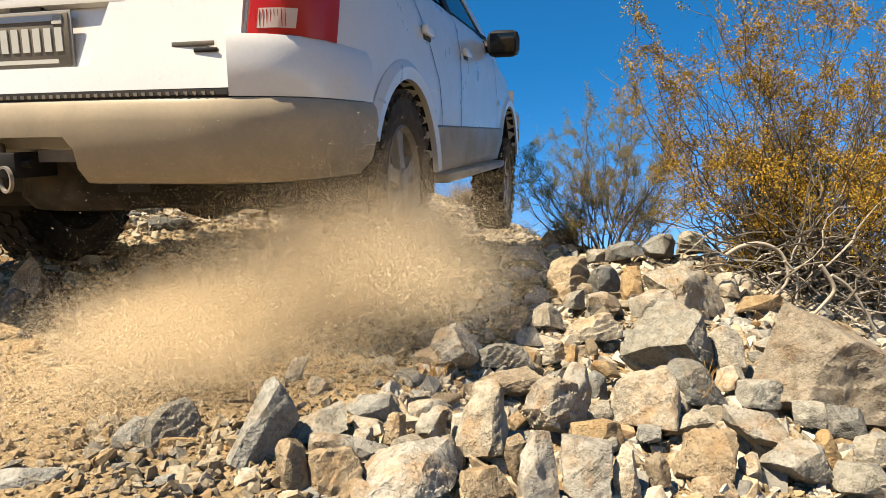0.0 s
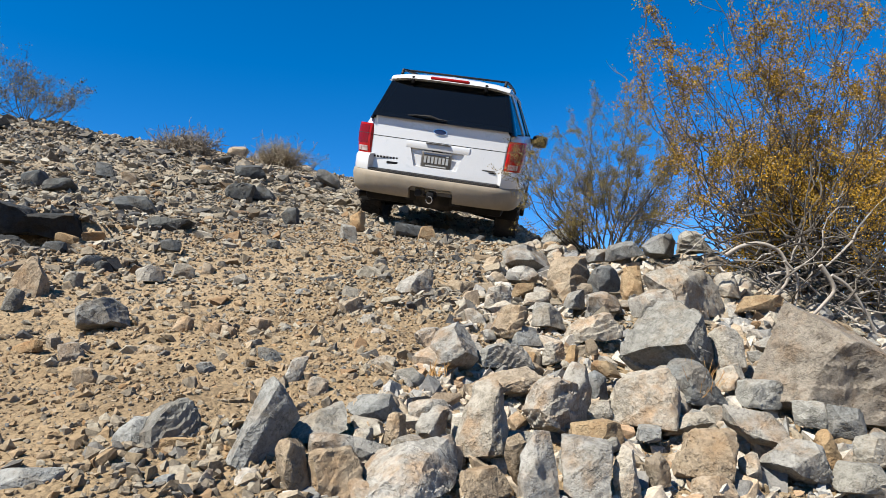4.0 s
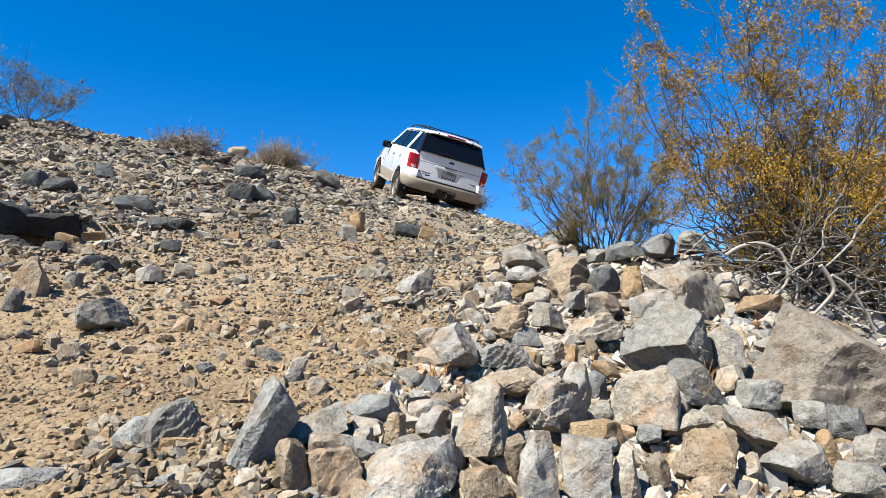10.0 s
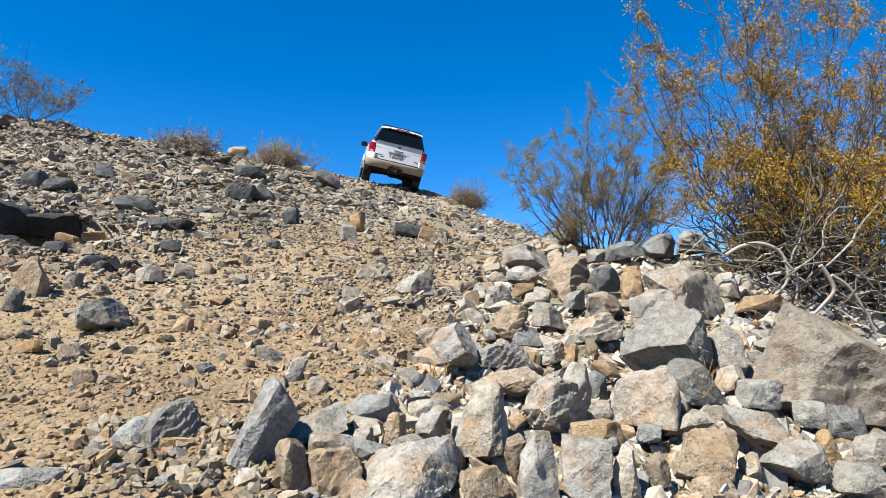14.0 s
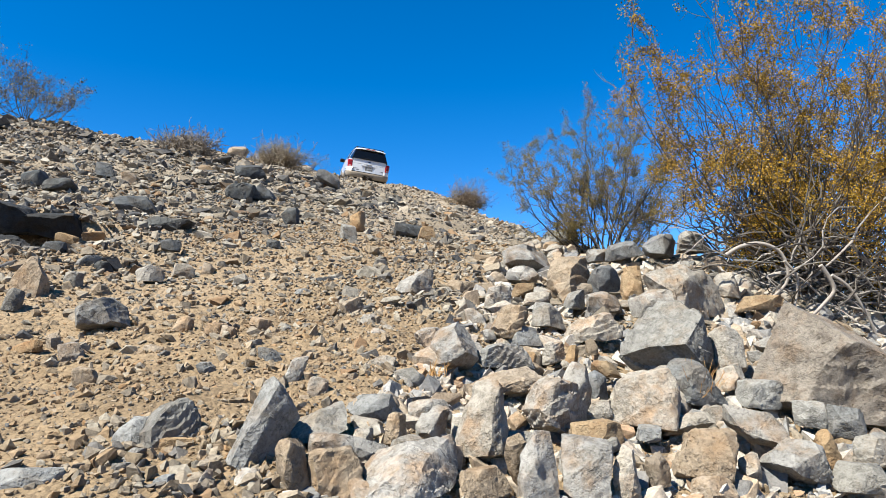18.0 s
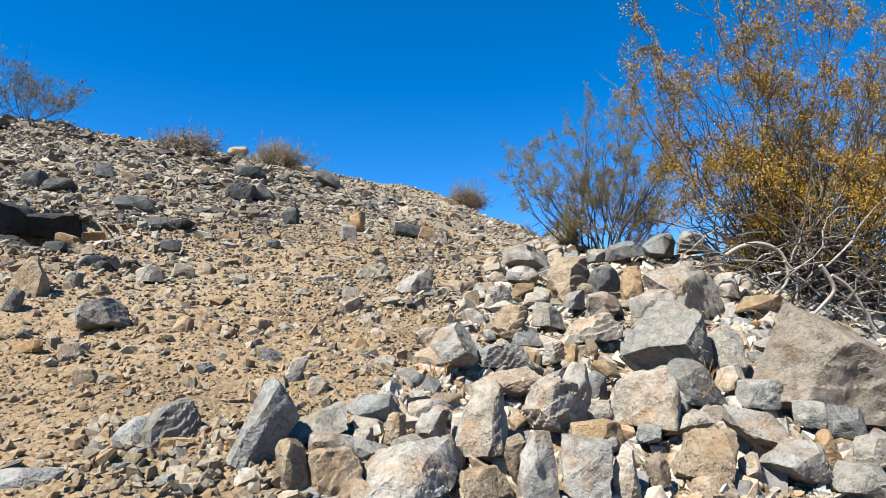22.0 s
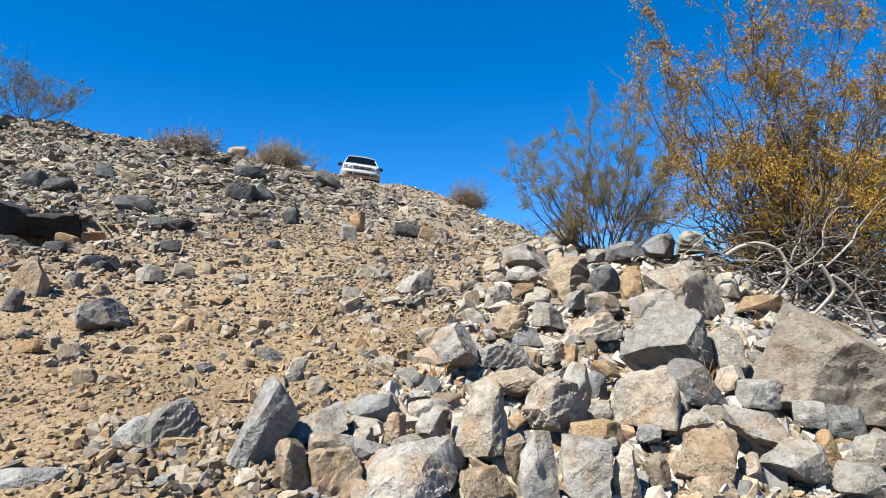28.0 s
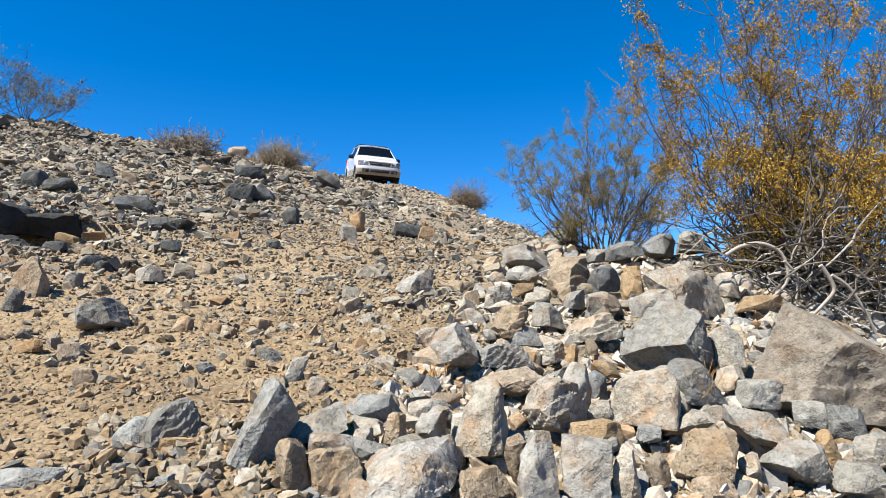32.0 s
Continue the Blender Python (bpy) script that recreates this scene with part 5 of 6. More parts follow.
def build_wheel():
    prof = [(.225, -.10), (.25, -.118), (.31, -.124), (.348, -.112), (.362, -.085), (.364, 0), (.362, .085), (.348, .112), (.31, .124), (.25, .118), (.225, .10), (.215, 0), (.225, -.10)]
    bm = lathe(prof, 44)
    for k in range(34):
        for row, x in enumerate((-.088, -.033, .033, .088)):
            a = 2 * math.pi * (k + .5 * (row % 2) + .2 * (row == 3)) / 34
            turn = Matrix.Rotation(a, 4, "X")
            m = turn @ Matrix.Translation((x, 0, .364)) @ Matrix.Rotation(.3 if row in (0, 2) else -.3, 4, "Z") @ Matrix.Diagonal((.046, .050, .014, 1))
            bmesh.ops.create_cube(bm, size=1, matrix=m)
        a = 2 * math.pi * k / 34
        for s in (-1, 1):
            m = Matrix.Rotation(a, 4, "X") @ Matrix.Translation((s * .116, 0, .342)) @ Matrix.Rotation(s * .5, 4, "Y") @ Matrix.Diagonal((.009, .034, .03, 1))
            bmesh.ops.create_cube(bm, size=1, matrix=m)
    wheel = part("wheel", bm, RUBBER, car, "black all-terrain tyre with blocky tread")
    bm = lathe([(.222, -.10), (.232, .102), (.222, .112), (.205, .09), (.20, -.09)], 36)
    for k in range(5):
        a = 2 * math.pi * k / 5
        loft([[tuple(Matrix.Rotation(a, 4, "X") @ Vector(p)) for p in ring] for ring in (
            [(.075, -.042, .03), (.105, -.035, .03), (.105, .035, .03), (.075, .042, .03)],
            [(.06, -.034, .12), (.095, -.028, .12), (.095, .028, .12), (.06, .034, .12)],
            [(.06, -.05, .212), (.09, -.045, .212), (.09, .045, .212), (.06, .05, .212)])], bm=bm)
    lathe([(.0, .115), (.05, .112), (.065, .095), (.065, .03)], 24, bm=bm)
    part("rim", bm, ALLOY, wheel, "dusty five-spoke alloy rim")
    part("brake_disc", lathe([(.0, .02), (.15, .02), (.15, -.01), (.0, -.01)], 24), UNDER, wheel)
    # Added dark disc closes the rim's inner side, in place of shade there.
    part("hub_back", lathe([(.0, -.085), (.222, -.088), (.224, -.104), (.0, -.104)], 24), UNDER, wheel)
    wheels = []
    for s, y in ((1, REAR_AXLE), (-1, REAR_AXLE), (1, FRONT_AXLE), (-1, FRONT_AXLE)):
        m = pose(s * .785, y, .37, 0, 0, 0 if s > 0 else 180)
        wheels.append((wheel if not wheels else copy_thing(wheel, m), s, y))
        wheels[-1][0].matrix_basis = m
    return wheels


build_body()
build_cabin()
build_tail()
build_sides_and_front()
WHEELS = build_wheel()

# ---- desert plants ----
def plant_material(name, color, other, rough=.8):
    m = mat(name, color, rough, spec=.2)
    n = Nodes(m)
    g = n.add("NewGeometry")
    col = n.ramp(g.outputs["Random Per Island"], [(0, color), (1, other)])
    v = n.coords()
    col = n.mix(col, n.ramp(n.noise(v, 45, 4), [(.3, (.65, .65, .65)), (.7, (1.2, 1.2, 1.2))]), .8, "MULTIPLY")
    n.link(col, n.b.inputs["Base Color"])
    return m


STEM = plant_material("creosote_bark", (.034, .027, .021), (.100, .086, .069))
GREYWOOD = plant_material("grey_dead_wood", (.078, .069, .058), (.195, .176, .148))
LEAF = plant_material("creosote_leaf", (.110, .074, .011), (.365, .204, .018))
OLIVE = plant_material("olive_leaf", (.100, .080, .027), (.230, .160, .046))
FLOWER = plant_material("yellow_bloom", (.42, .21, .015), (.52, .32, .05))
SEED = plant_material("pale_seed_fluff", (.281, .234, .156), (.429, .390, .312))
DEADWOOD = plant_material("bleached_wood", (.225, .193, .156), (.324, .293, .250))
STRAW = plant_material("dry_straw", (.257, .125, .039), (.328, .203, .078))
SAGE = plant_material("grey_green_leaf", (.094, .078, .043), (.203, .156, .086))
TWIG = plant_material("dry_twigs", (.187, .150, .100), (.250, .200, .137))


def grow(start, way, length, steps, rng, bend=.35, lift=.12):
    """A crooked line that wanders and turns a little upward."""
    p, d = Vector(start), Vector(way).normalized()
    pts = [p.copy()]
    for _ in range(steps):
        d = (d + Vector((rng.gauss(0, bend), rng.gauss(0, bend), rng.gauss(0, bend) + lift)) * .35).normalized()
        p = p + d * length / steps
        pts.append(p.copy())
    return pts


def mesh_from(vs, fs, name, material, parent, label=""):
    me = bpy.data.meshes.new(name)
    me.from_pydata(vs, [], fs)
    me.shade_flat()
    me.materials.append(material)
    ob = new(name, me)
    ob.parent = parent
    if label:
        ob["label"] = label
    return ob


def sprig_leaves(at, rng, size, vs, fs, count):
    for _ in range(count):
        p = at + Vector((rng.gauss(0, 1), rng.gauss(0, 1), rng.gauss(0, 1))) * size * 1.3
        a = Vector((rng.gauss(0, 1), rng.gauss(0, 1), rng.gauss(.4, 1))).normalized() * size * rng.uniform(.7, 1.2)
        b = a.orthogonal().normalized()
        b = (b * math.cos(rng.random() * 6) + a.normalized().cross(b) * math.sin(rng.random() * 6)) * size * .38
        i = len(vs)
        vs += [p, p + a * .5 + b, p + a, p + a * .5 - b]
        fs += [(i, i + 1, i + 2, i + 3)]


def bloom(at, rng, size, vs, fs):
    i = len(vs)
    r = size * rng.uniform(.7, 1.2)
    vs += [at + Vector(o) * r for o in ((1, 0, 0), (-1, 0, 0), (0, 1, 0), (0, -1, 0), (0, 0, 1), (0, 0, -1))]
    fs += [(i + a, i + b, i + c) for a, b, c in ((0, 2, 4), (2, 1, 4), (1, 3, 4), (3, 0, 4), (2, 0, 5), (1, 2, 5), (3, 1, 5), (0, 3, 5))]


def creosote(base, stems, reach, spread, seed, label, leaf=.011, blooms=.3, foliage=None, lean=(0, 0), detail=1.0, thick=.011, bare=.35, dense=5):
    """A creosote bush: crooked stems fanned from one foot, forking twice, small leaves and blooms on the outer twigs."""
    rng = random.Random(seed)
    bush = tagged(new("creosote_bush"), label, "bush")
    bush.matrix_basis = Matrix.Translation(base)
    for k in range(stems):
        az = 2 * math.pi * (k + rng.random()) / stems
        tilt = radians(spread) * (.12 + .88 * ((k * .618 + .3) % 1.0)) ** .75
        way = Vector((math.cos(az) * math.sin(tilt) + lean[0], math.sin(az) * math.sin(tilt) + lean[1], math.cos(tilt)))
        length = reach * rng.uniform(.7, 1.08)
        foot = Vector((math.cos(az), math.sin(az), 0)) * rng.uniform(.02, .16) * reach * .6
        main = grow(foot + Vector((0, 0, -.05)), way, length, 9, rng, .7)
        bm = tube(main, [thick * (1 - .75 * i / 9) for i in range(10)], 5)
        lv, lf, bv, bf = [], [], [], []
        forks = max(3, int(8 * detail))
        for j in range(forks):
            f = bare + (1 - bare) * (j + rng.random()) / forks
            i = min(8, int(f * 9))
            p = main[i].lerp(main[i + 1], f * 9 - i)
            d = (main[i + 1] - main[i]).normalized()
            out = (d + Vector((rng.gauss(0, .62), rng.gauss(0, .62), rng.gauss(.05, .5)))).normalized()
            side = grow(p, out, length * rng.uniform(.16, .34) * (1.25 - .5 * f), 5, rng, .5)
            tube(side, [thick * .38 * (1 - .6 * q / 5) for q in range(6)], 4, bm=bm)
            twigs = max(2, int(4.4 * detail))
            for q in range(twigs):
                g = .25 + .75 * (q + rng.random()) / twigs
                e = min(4, int(g * 5))
                tp = side[e].lerp(side[e + 1], g * 5 - e)
                tw = grow(tp, (side[e + 1] - side[e]).normalized() + Vector((rng.gauss(0, .7), rng.gauss(0, .7), rng.gauss(.2, .5))), length * rng.uniform(.045, .10), 3, rng, .5)
                tube(tw, thick * .15, 3, bm=bm)
                for s in tw[1:]:
                    tuft = max(0.0, noise.noise((Vector(base) + s) * (2.6 / reach + 1.6)) + .38) * 1.9
                    sprig_leaves(s, rng, leaf, lv, lf, int(dense * detail * tuft))
                    if rng.random() < blooms * tuft:
                        bloom(s + Vector((rng.gauss(0, 1), rng.gauss(0, 1), rng.gauss(0, 1))) * leaf, rng, leaf * .36, bv, bf)
                        bloom(s + Vector((rng.gauss(0, 1), rng.gauss(0, 1), rng.gauss(0, 1))) * leaf * 2, rng, leaf * .3, bv, bf)
        limb = part("limb", bm, STEM, bush, smooth=60)
        mesh_from(lv, lf, "leaf_spray", foliage or LEAF, limb, "small olive and amber leaves")["kind"] = "stuff"
        if bv:
            mesh_from(bv, bf, "bloom_spray", FLOWER, limb, "tiny yellow seed balls and blooms")["kind"] = "stuff"
    return bush


def creosote_fan(base, arms, seed, label, leaf=.0112, blooms=.20, foliage=None, thick=.0062, gap=.0, spread=.085, full=14):
    """A creosote bush by its arms: each is the middle of a plume's tip, from the foot, and how many stems climb to it."""
    rng = random.Random(seed)
    bush = tagged(new("creosote_bush"), label, "bush")
    bush.matrix_basis = Matrix.Translation(base)
    for dx, dy, dz, count in arms:
        for _ in range(count):
            tip = Vector((dx, dy, dz)) + Vector((rng.gauss(0, spread), rng.gauss(0, spread * 2), rng.gauss(-.5, .8) * spread))
            foot = Vector((rng.gauss(0, .07), rng.gauss(0, .08), -.05))
            length = (tip - foot).length
            way = foot.lerp(tip, .5) + Vector((tip.x * rng.uniform(-.02, .22), rng.gauss(0, .04), -tip.z * rng.uniform(-.04, .06)))
            steps = 14
            drift = Vector((0, 0, 0))
            main = []
            for i in range(steps + 1):
                f = i / steps
                drift += Vector((rng.gauss(0, 1), rng.gauss(0, 1), rng.gauss(0, .6))) * length * .016
                main.append((1 - f) ** 2 * foot + 2 * f * (1 - f) * way + f * f * tip + drift * math.sin(math.pi * min(1, f * 1.4) / 2))
            bm = tube(main, [thick * rng.uniform(.85, 1.1) * (1 - .78 * i / steps) for i in range(steps + 1)], 5)
            lv, lf, bv, bf = [], [], [], []
            forks = max(5, int(13 * length ** .6))
            for j in range(forks):
                f = .26 + .74 * (j + rng.random()) / forks
                i = min(steps - 1, int(f * steps))
                p = main[i].lerp(main[i + 1], f * steps - i)
                d = (main[i + 1] - main[i]).normalized()
                out = (d * .8 + Vector((rng.gauss(0, .62), rng.gauss(0, .6), rng.gauss(.1, .42)))).normalized()
                side = grow(p, out, rng.uniform(.10, .25) * (1.25 - .45 * f), 5, rng, .75, .22)
                tube(side, [thick * .34 * (1 - .65 * q / 5) for q in range(6)], 4, bm=bm)
                for q in range(5):
                    g = .2 + .8 * (q + rng.random()) / 5
                    e = min(4, int(g * 5))
                    tp = side[e].lerp(side[e + 1], g * 5 - e)
                    tw = grow(tp, (side[e + 1] - side[e]).normalized() + Vector((rng.gauss(0, .7), rng.gauss(0, .7), rng.gauss(.2, .5))), rng.uniform(.03, .085), 3, rng, .6, .15)
                    tube(tw, thick * .12, 3, bm=bm)
                    tuft = .9 * noise.noise((Vector(base) + tw[-1]) * 3.6) + .5 * noise.noise((Vector(base) + tw[-1]) * 10) + .20 - gap
                    if tuft > 0:
                        for s in tw[1:]:
                            sprig_leaves(s, rng, leaf * rng.uniform(.7, 1.0), lv, lf, int(full * min(1.0, .4 + 2.2 * tuft)))
                    if rng.random() < blooms:
                        bloom(tw[-1] + Vector((rng.gauss(0, 1), rng.gauss(0, 1), rng.gauss(0, 1))) * leaf * .8, rng, leaf * .34, bv, bf)
            limb = part("limb", bm, STEM, bush, smooth=60)
            if lv:
                mesh_from(lv, lf, "leaf_spray", foliage or LEAF, limb, "small olive and amber leaves")["kind"] = "stuff"
            if bv:
                mesh_from(bv, bf, "seed_spray", SEED, limb, "tiny pale fuzzy seed balls")["kind"] = "stuff"
    return bush


def twig_bush(base, width, height, count, seed, label, material, r=.004):
    """A low dry bush of many fine stiff twigs."""
    rng = random.Random(seed)
    bush = tagged(new("dry_bush"), label, "bush")
    bush.matrix_basis = Matrix.Translation(base)
    for c in range(6):
        bm = bmesh.new()
        for _ in range(count // 6):
            az = 2 * math.pi * (c + rng.random()) / 6
            tilt = rng.uniform(.1, 1.35)
            way = Vector((math.cos(az) * math.sin(tilt), math.sin(az) * math.sin(tilt), math.cos(tilt)))
            reach = 1 / math.sqrt((way.x ** 2 + way.y ** 2) / (width / 2) ** 2 + way.z ** 2 / height ** 2)
            lump = 1 + .45 * noise.noise(way * 2.2 + Vector((seed, 0, 0)))
            pts = grow((rng.gauss(0, .16 * width), rng.gauss(0, .08 * width), -.03), way, reach * lump * rng.uniform(.4, .92), 4, rng, 1.1, 0)
            tube(pts, [r, r * .8, r * .6, r * .5, r * .35], 3, bm=bm)
            for _ in range(6):
                i = rng.randint(1, 4)
                tube(grow(pts[i], (pts[i] - pts[i - 1]).normalized() + Vector((rng.gauss(0, .6), rng.gauss(0, .6), rng.gauss(0, .6))), reach * rng.uniform(.15, .32), 3, rng, 1.2), [r * .6, r * .5, r * .45, r * .35], 3, bm=bm)
        part("twig_clump", bm, material, bush, smooth=60)
    return bush


def on_land(x, y, dz=0.0):
    return (x, y, float(land(x, y)) + dz)


BUSH = creosote_fan(on_land(1.76, 3.3, -.02), ((-.63, -.10, 1.51, 5), (-.71, 0, 1.31, 3), (-.58, -.20, 1.04, 3), (-.22, 0, 1.34, 5), (-.23, .20, 1.18, 3), (-.21, -.20, .85, 3), (.24, .10, 1.69, 5),
                    (.21, .30, 1.35, 3), (.18, -.20, 1.27, 4), (.57, .10, 1.39, 5), (.97, .30, 1.55, 5), (.59, -.10, .91, 4), (-.58, -.10, .71, 3), (-.58, -.20, .47, 3), (-.45, -.30, .55, 3),
                    (-.14, -.30, .57, 4), (.17, -.30, .63, 5), (.38, -.20, .47, 4), (-.03, -.35, .33, 3)), 6, "tall creosote bush with amber leaves behind the rock heap", gap=.07)
BUSH_BEHIND = creosote_fan(on_land(1.2, 4.9, -.05), ((-.62, 0, .70, 1), (-.56, .10, .98, 3), (-.25, 0, 1.04, 3), (.13, .10, 1.18, 2), (.16, -.10, 1.12, 4), (.46, 0, .94, 4), (.41, -.20, .49, 4),
                           (-.48, -.10, .64, 3), (-.10, -.20, .77, 4), (.30, .20, .76, 4), (-.39, -.10, .35, 2)), 9, "low creosote bush with sparse olive leaves behind the rocks", leaf=.0105, blooms=.12,
                           foliage=OLIVE, thick=.0072, gap=-.10, spread=.10)
creosote(on_land(2.3, 3.25, -.05), 18, .72, 70, 41, "low leafy creosote growth at the tall bush's foot", leaf=.0118, blooms=.5, detail=1.2, thick=.006, bare=.3, dense=9)
creosote(on_land(-9.2, 14.6), 24, 1.55, 66, 12, "feathery grey-green creosote bush on the hill crest", leaf=.030, blooms=.02, foliage=SAGE, detail=1.0, thick=.009, lean=(.25, 0), dense=4)
creosote(on_land(-10.2, 14.4), 12, 1.8, 55, 15, "feathery grey-green creosote bush on the hill crest", leaf=.028, blooms=.02, foliage=SAGE, detail=.9, thick=.009, dense=4)
twig_bush(on_land(-6.15, 15.9, -.02), 1.75, .62, 420, 21, "low grey dry brush on the crest", plant_material("grey_twigs", (.16, .13, .10), (.27, .23, .175)), .010)
twig_bush(on_land(-4.72, 18.8, -.02), 1.5, 1.05, 620, 22, "rounded straw-coloured dry bush on the crest", TWIG, .010)
twig_bush(on_land(.68, 19.4, -.05), 1.05, 1.0, 420, 23, "brown twiggy bush at the track's outer edge", plant_material("brown_twigs", (.11, .085, .06), (.24, .175, .11)), .008)
creosote(on_land(-3.95, 20.2), 10, .75, 70, 24, "small dark scrub bush on the crest", leaf=.03, blooms=.05, detail=.5, thick=.008)
creosote(on_land(1.9, 13.5, -.1), 12, .55, 75, 25, "small grey scrub below the track edge", leaf=.02, blooms=.05, detail=.5, thick=.006)


def dead_tangle():
    rng = random.Random(31)
    pile = tagged(new("dead_branches"), "tangle of bleached bare branches at the bush's foot", "branches")
    for pts, r in ((DEAD_LOOP, .0085), (DEAD_LOOP_B, .006), (DEAD_THICK, .0095), (DEAD_LONG, .007), (DEAD_ARM, .006)):
        fine = []
        v = [Vector(p) for p in pts]
        for i in range(len(v) - 1):
            a, b, c, d = v[max(i - 1, 0)], v[i], v[i + 1], v[min(i + 2, len(v) - 1)]
            for q in range(4):
                t = q / 4
                fine.append(.5 * ((2 * b) + (c - a) * t + (2 * a - 5 * b + 4 * c - d) * t * t + (3 * b - a - 3 * c + d) * t ** 3))
        fine.append(v[-1])
        part("branch", tube(fine, [r * (1 - .35 * i / len(fine)) for i in range(len(fine))], 7), DEADWOOD, pile, smooth=60)
    for k in range(190):
        x, y = rng.uniform(1.3, 2.15), rng.uniform(2.75, 3.3)
        z = float(land(x, y)) + rng.uniform(.0, .22)
        way = Vector((rng.gauss(.7, .8), rng.gauss(-.1, .5), rng.gauss(-.25, .5)))
        pts = grow((x, y, z), way, rng.uniform(.2, .6), 9, rng, .75, -.02)
        part("branch", tube(pts, [rng.uniform(.0022, .0058) * (1 - .06 * i) for i in range(10)], 5), DEADWOOD if k % 3 == 0 else GREYWOOD, pile, smooth=60)
    rest = bmesh.new()
    for k in range(520):                              # dark crooked wood inside the bush's foot
        x, y = rng.uniform(1.42, 2.5), (rng.uniform(3.0, 3.9) if k % 3 else rng.uniform(2.72, 3.1))
        z = float(land(x, y)) + rng.uniform(-.02, .3)
        pts = grow((x, y, z), Vector((rng.gauss(0, 1), rng.gauss(0, .5), rng.gauss(.5, .4))), rng.uniform(.25, .7), 9, rng, .8, .05)
        radii = [rng.uniform(.002, .007) * (1 - .06 * i) for i in range(10)]
        if k < 120:
            part("branch", tube(pts, radii, 5), STEM, pile, smooth=60)
        else:
            tube(pts, radii, 4, bm=rest)
    part("twig_tangle", rest, STEM, pile, "dark fine twigs in the shade of the bush", smooth=60)["kind"] = "stuff"
    return pile


DEAD_LOOP = ((1.137, 2.727, .358), (1.194, 2.722, .392), (1.273, 2.72, .405), (1.348, 2.724, .376), (1.382, 2.733, .313), (1.377, 2.743, .243), (1.30, 2.76, .17))
DEAD_LOOP_B = ((1.346, 2.68, .329), (1.39, 2.687, .279), (1.399, 2.694, .228), (1.381, 2.704, .13))
DEAD_THICK = ((1.488, 2.683, .312), (1.524, 2.69, .263), (1.542, 2.697, .213), (1.502, 2.704, .162), (1.439, 2.709, .10))
DEAD_LONG = ((1.504, 2.638, .269), (1.57, 2.645, .224), (1.631, 2.657, .137), (1.671, 2.668, .057), (1.71, 2.679, -.03))
DEAD_ARM = ((1.331, 2.789, .278), (1.4, 2.787, .291), (1.469, 2.79, .266), (1.539, 2.792, .2))
dead_tangle()


def grass_tuft(x, y, blades, tall, seed):
    rng = random.Random(seed)
    tuft = tagged(new("grass_tuft"), "dry orange straw grass tuft between the rocks", "grass")
    tuft.matrix_basis = Matrix.Translation(on_land(x, y))
    bm = bmesh.new()
    for _ in range(blades):
        w = Vector((rng.gauss(0, .45), rng.gauss(0, .45), 1))
        tube(grow((rng.gauss(0, .018), rng.gauss(0, .018), -.01), w, tall * rng.uniform(.5, 1.1), 4, rng, .25, 0), [.0013, .0012, .001, .0008, .0004], 3, bm=bm)
    part("blade_tuft", bm, STRAW, tuft, smooth=60)
    return tuft


grass_tuft(.70, 1.92, 60, .12, 1)
grass_tuft(-.02, 2.0, 40, .05, 2)

# ---- dust thrown by the spinning rear wheel: drifting puffs of fine grains ----
DUSTY = mat("tan_dust", (.60, .48, .325), 1.0, spec=.0)


def dust_mesh(grains, radius, grain, seed):
    r = np.random.default_rng(seed)
    c = r.normal(0, 1, (grains, 3)) * radius * np.array([1.25, 1.0, .7])
    a, b = r.normal(0, 1, (grains, 3)), r.normal(0, 1, (grains, 3))
    size = grain * r.uniform(.6, 1.4, grains)[:, None]
    a = a / np.linalg.norm(a, axis=1)[:, None] * size
    b = b / np.linalg.norm(b, axis=1)[:, None] * size
    vs = np.stack([c, c + a, c + b], 1).reshape(-1, 3)
    me = bpy.data.meshes.new("dust_puff")
    n = grains * 3
    me.vertices.add(n)
    me.vertices.foreach_set("co", vs.astype(np.float32).reshape(-1))
    me.loops.add(n)
    me.loops.foreach_set("vertex_index", np.arange(n, dtype=np.int32))
    me.polygons.add(grains)
    me.polygons.foreach_set("loop_start", np.arange(0, n, 3, dtype=np.int32))
    me.update(calc_edges=True)
    me.shade_flat()
    me.materials.append(DUSTY)
    return me


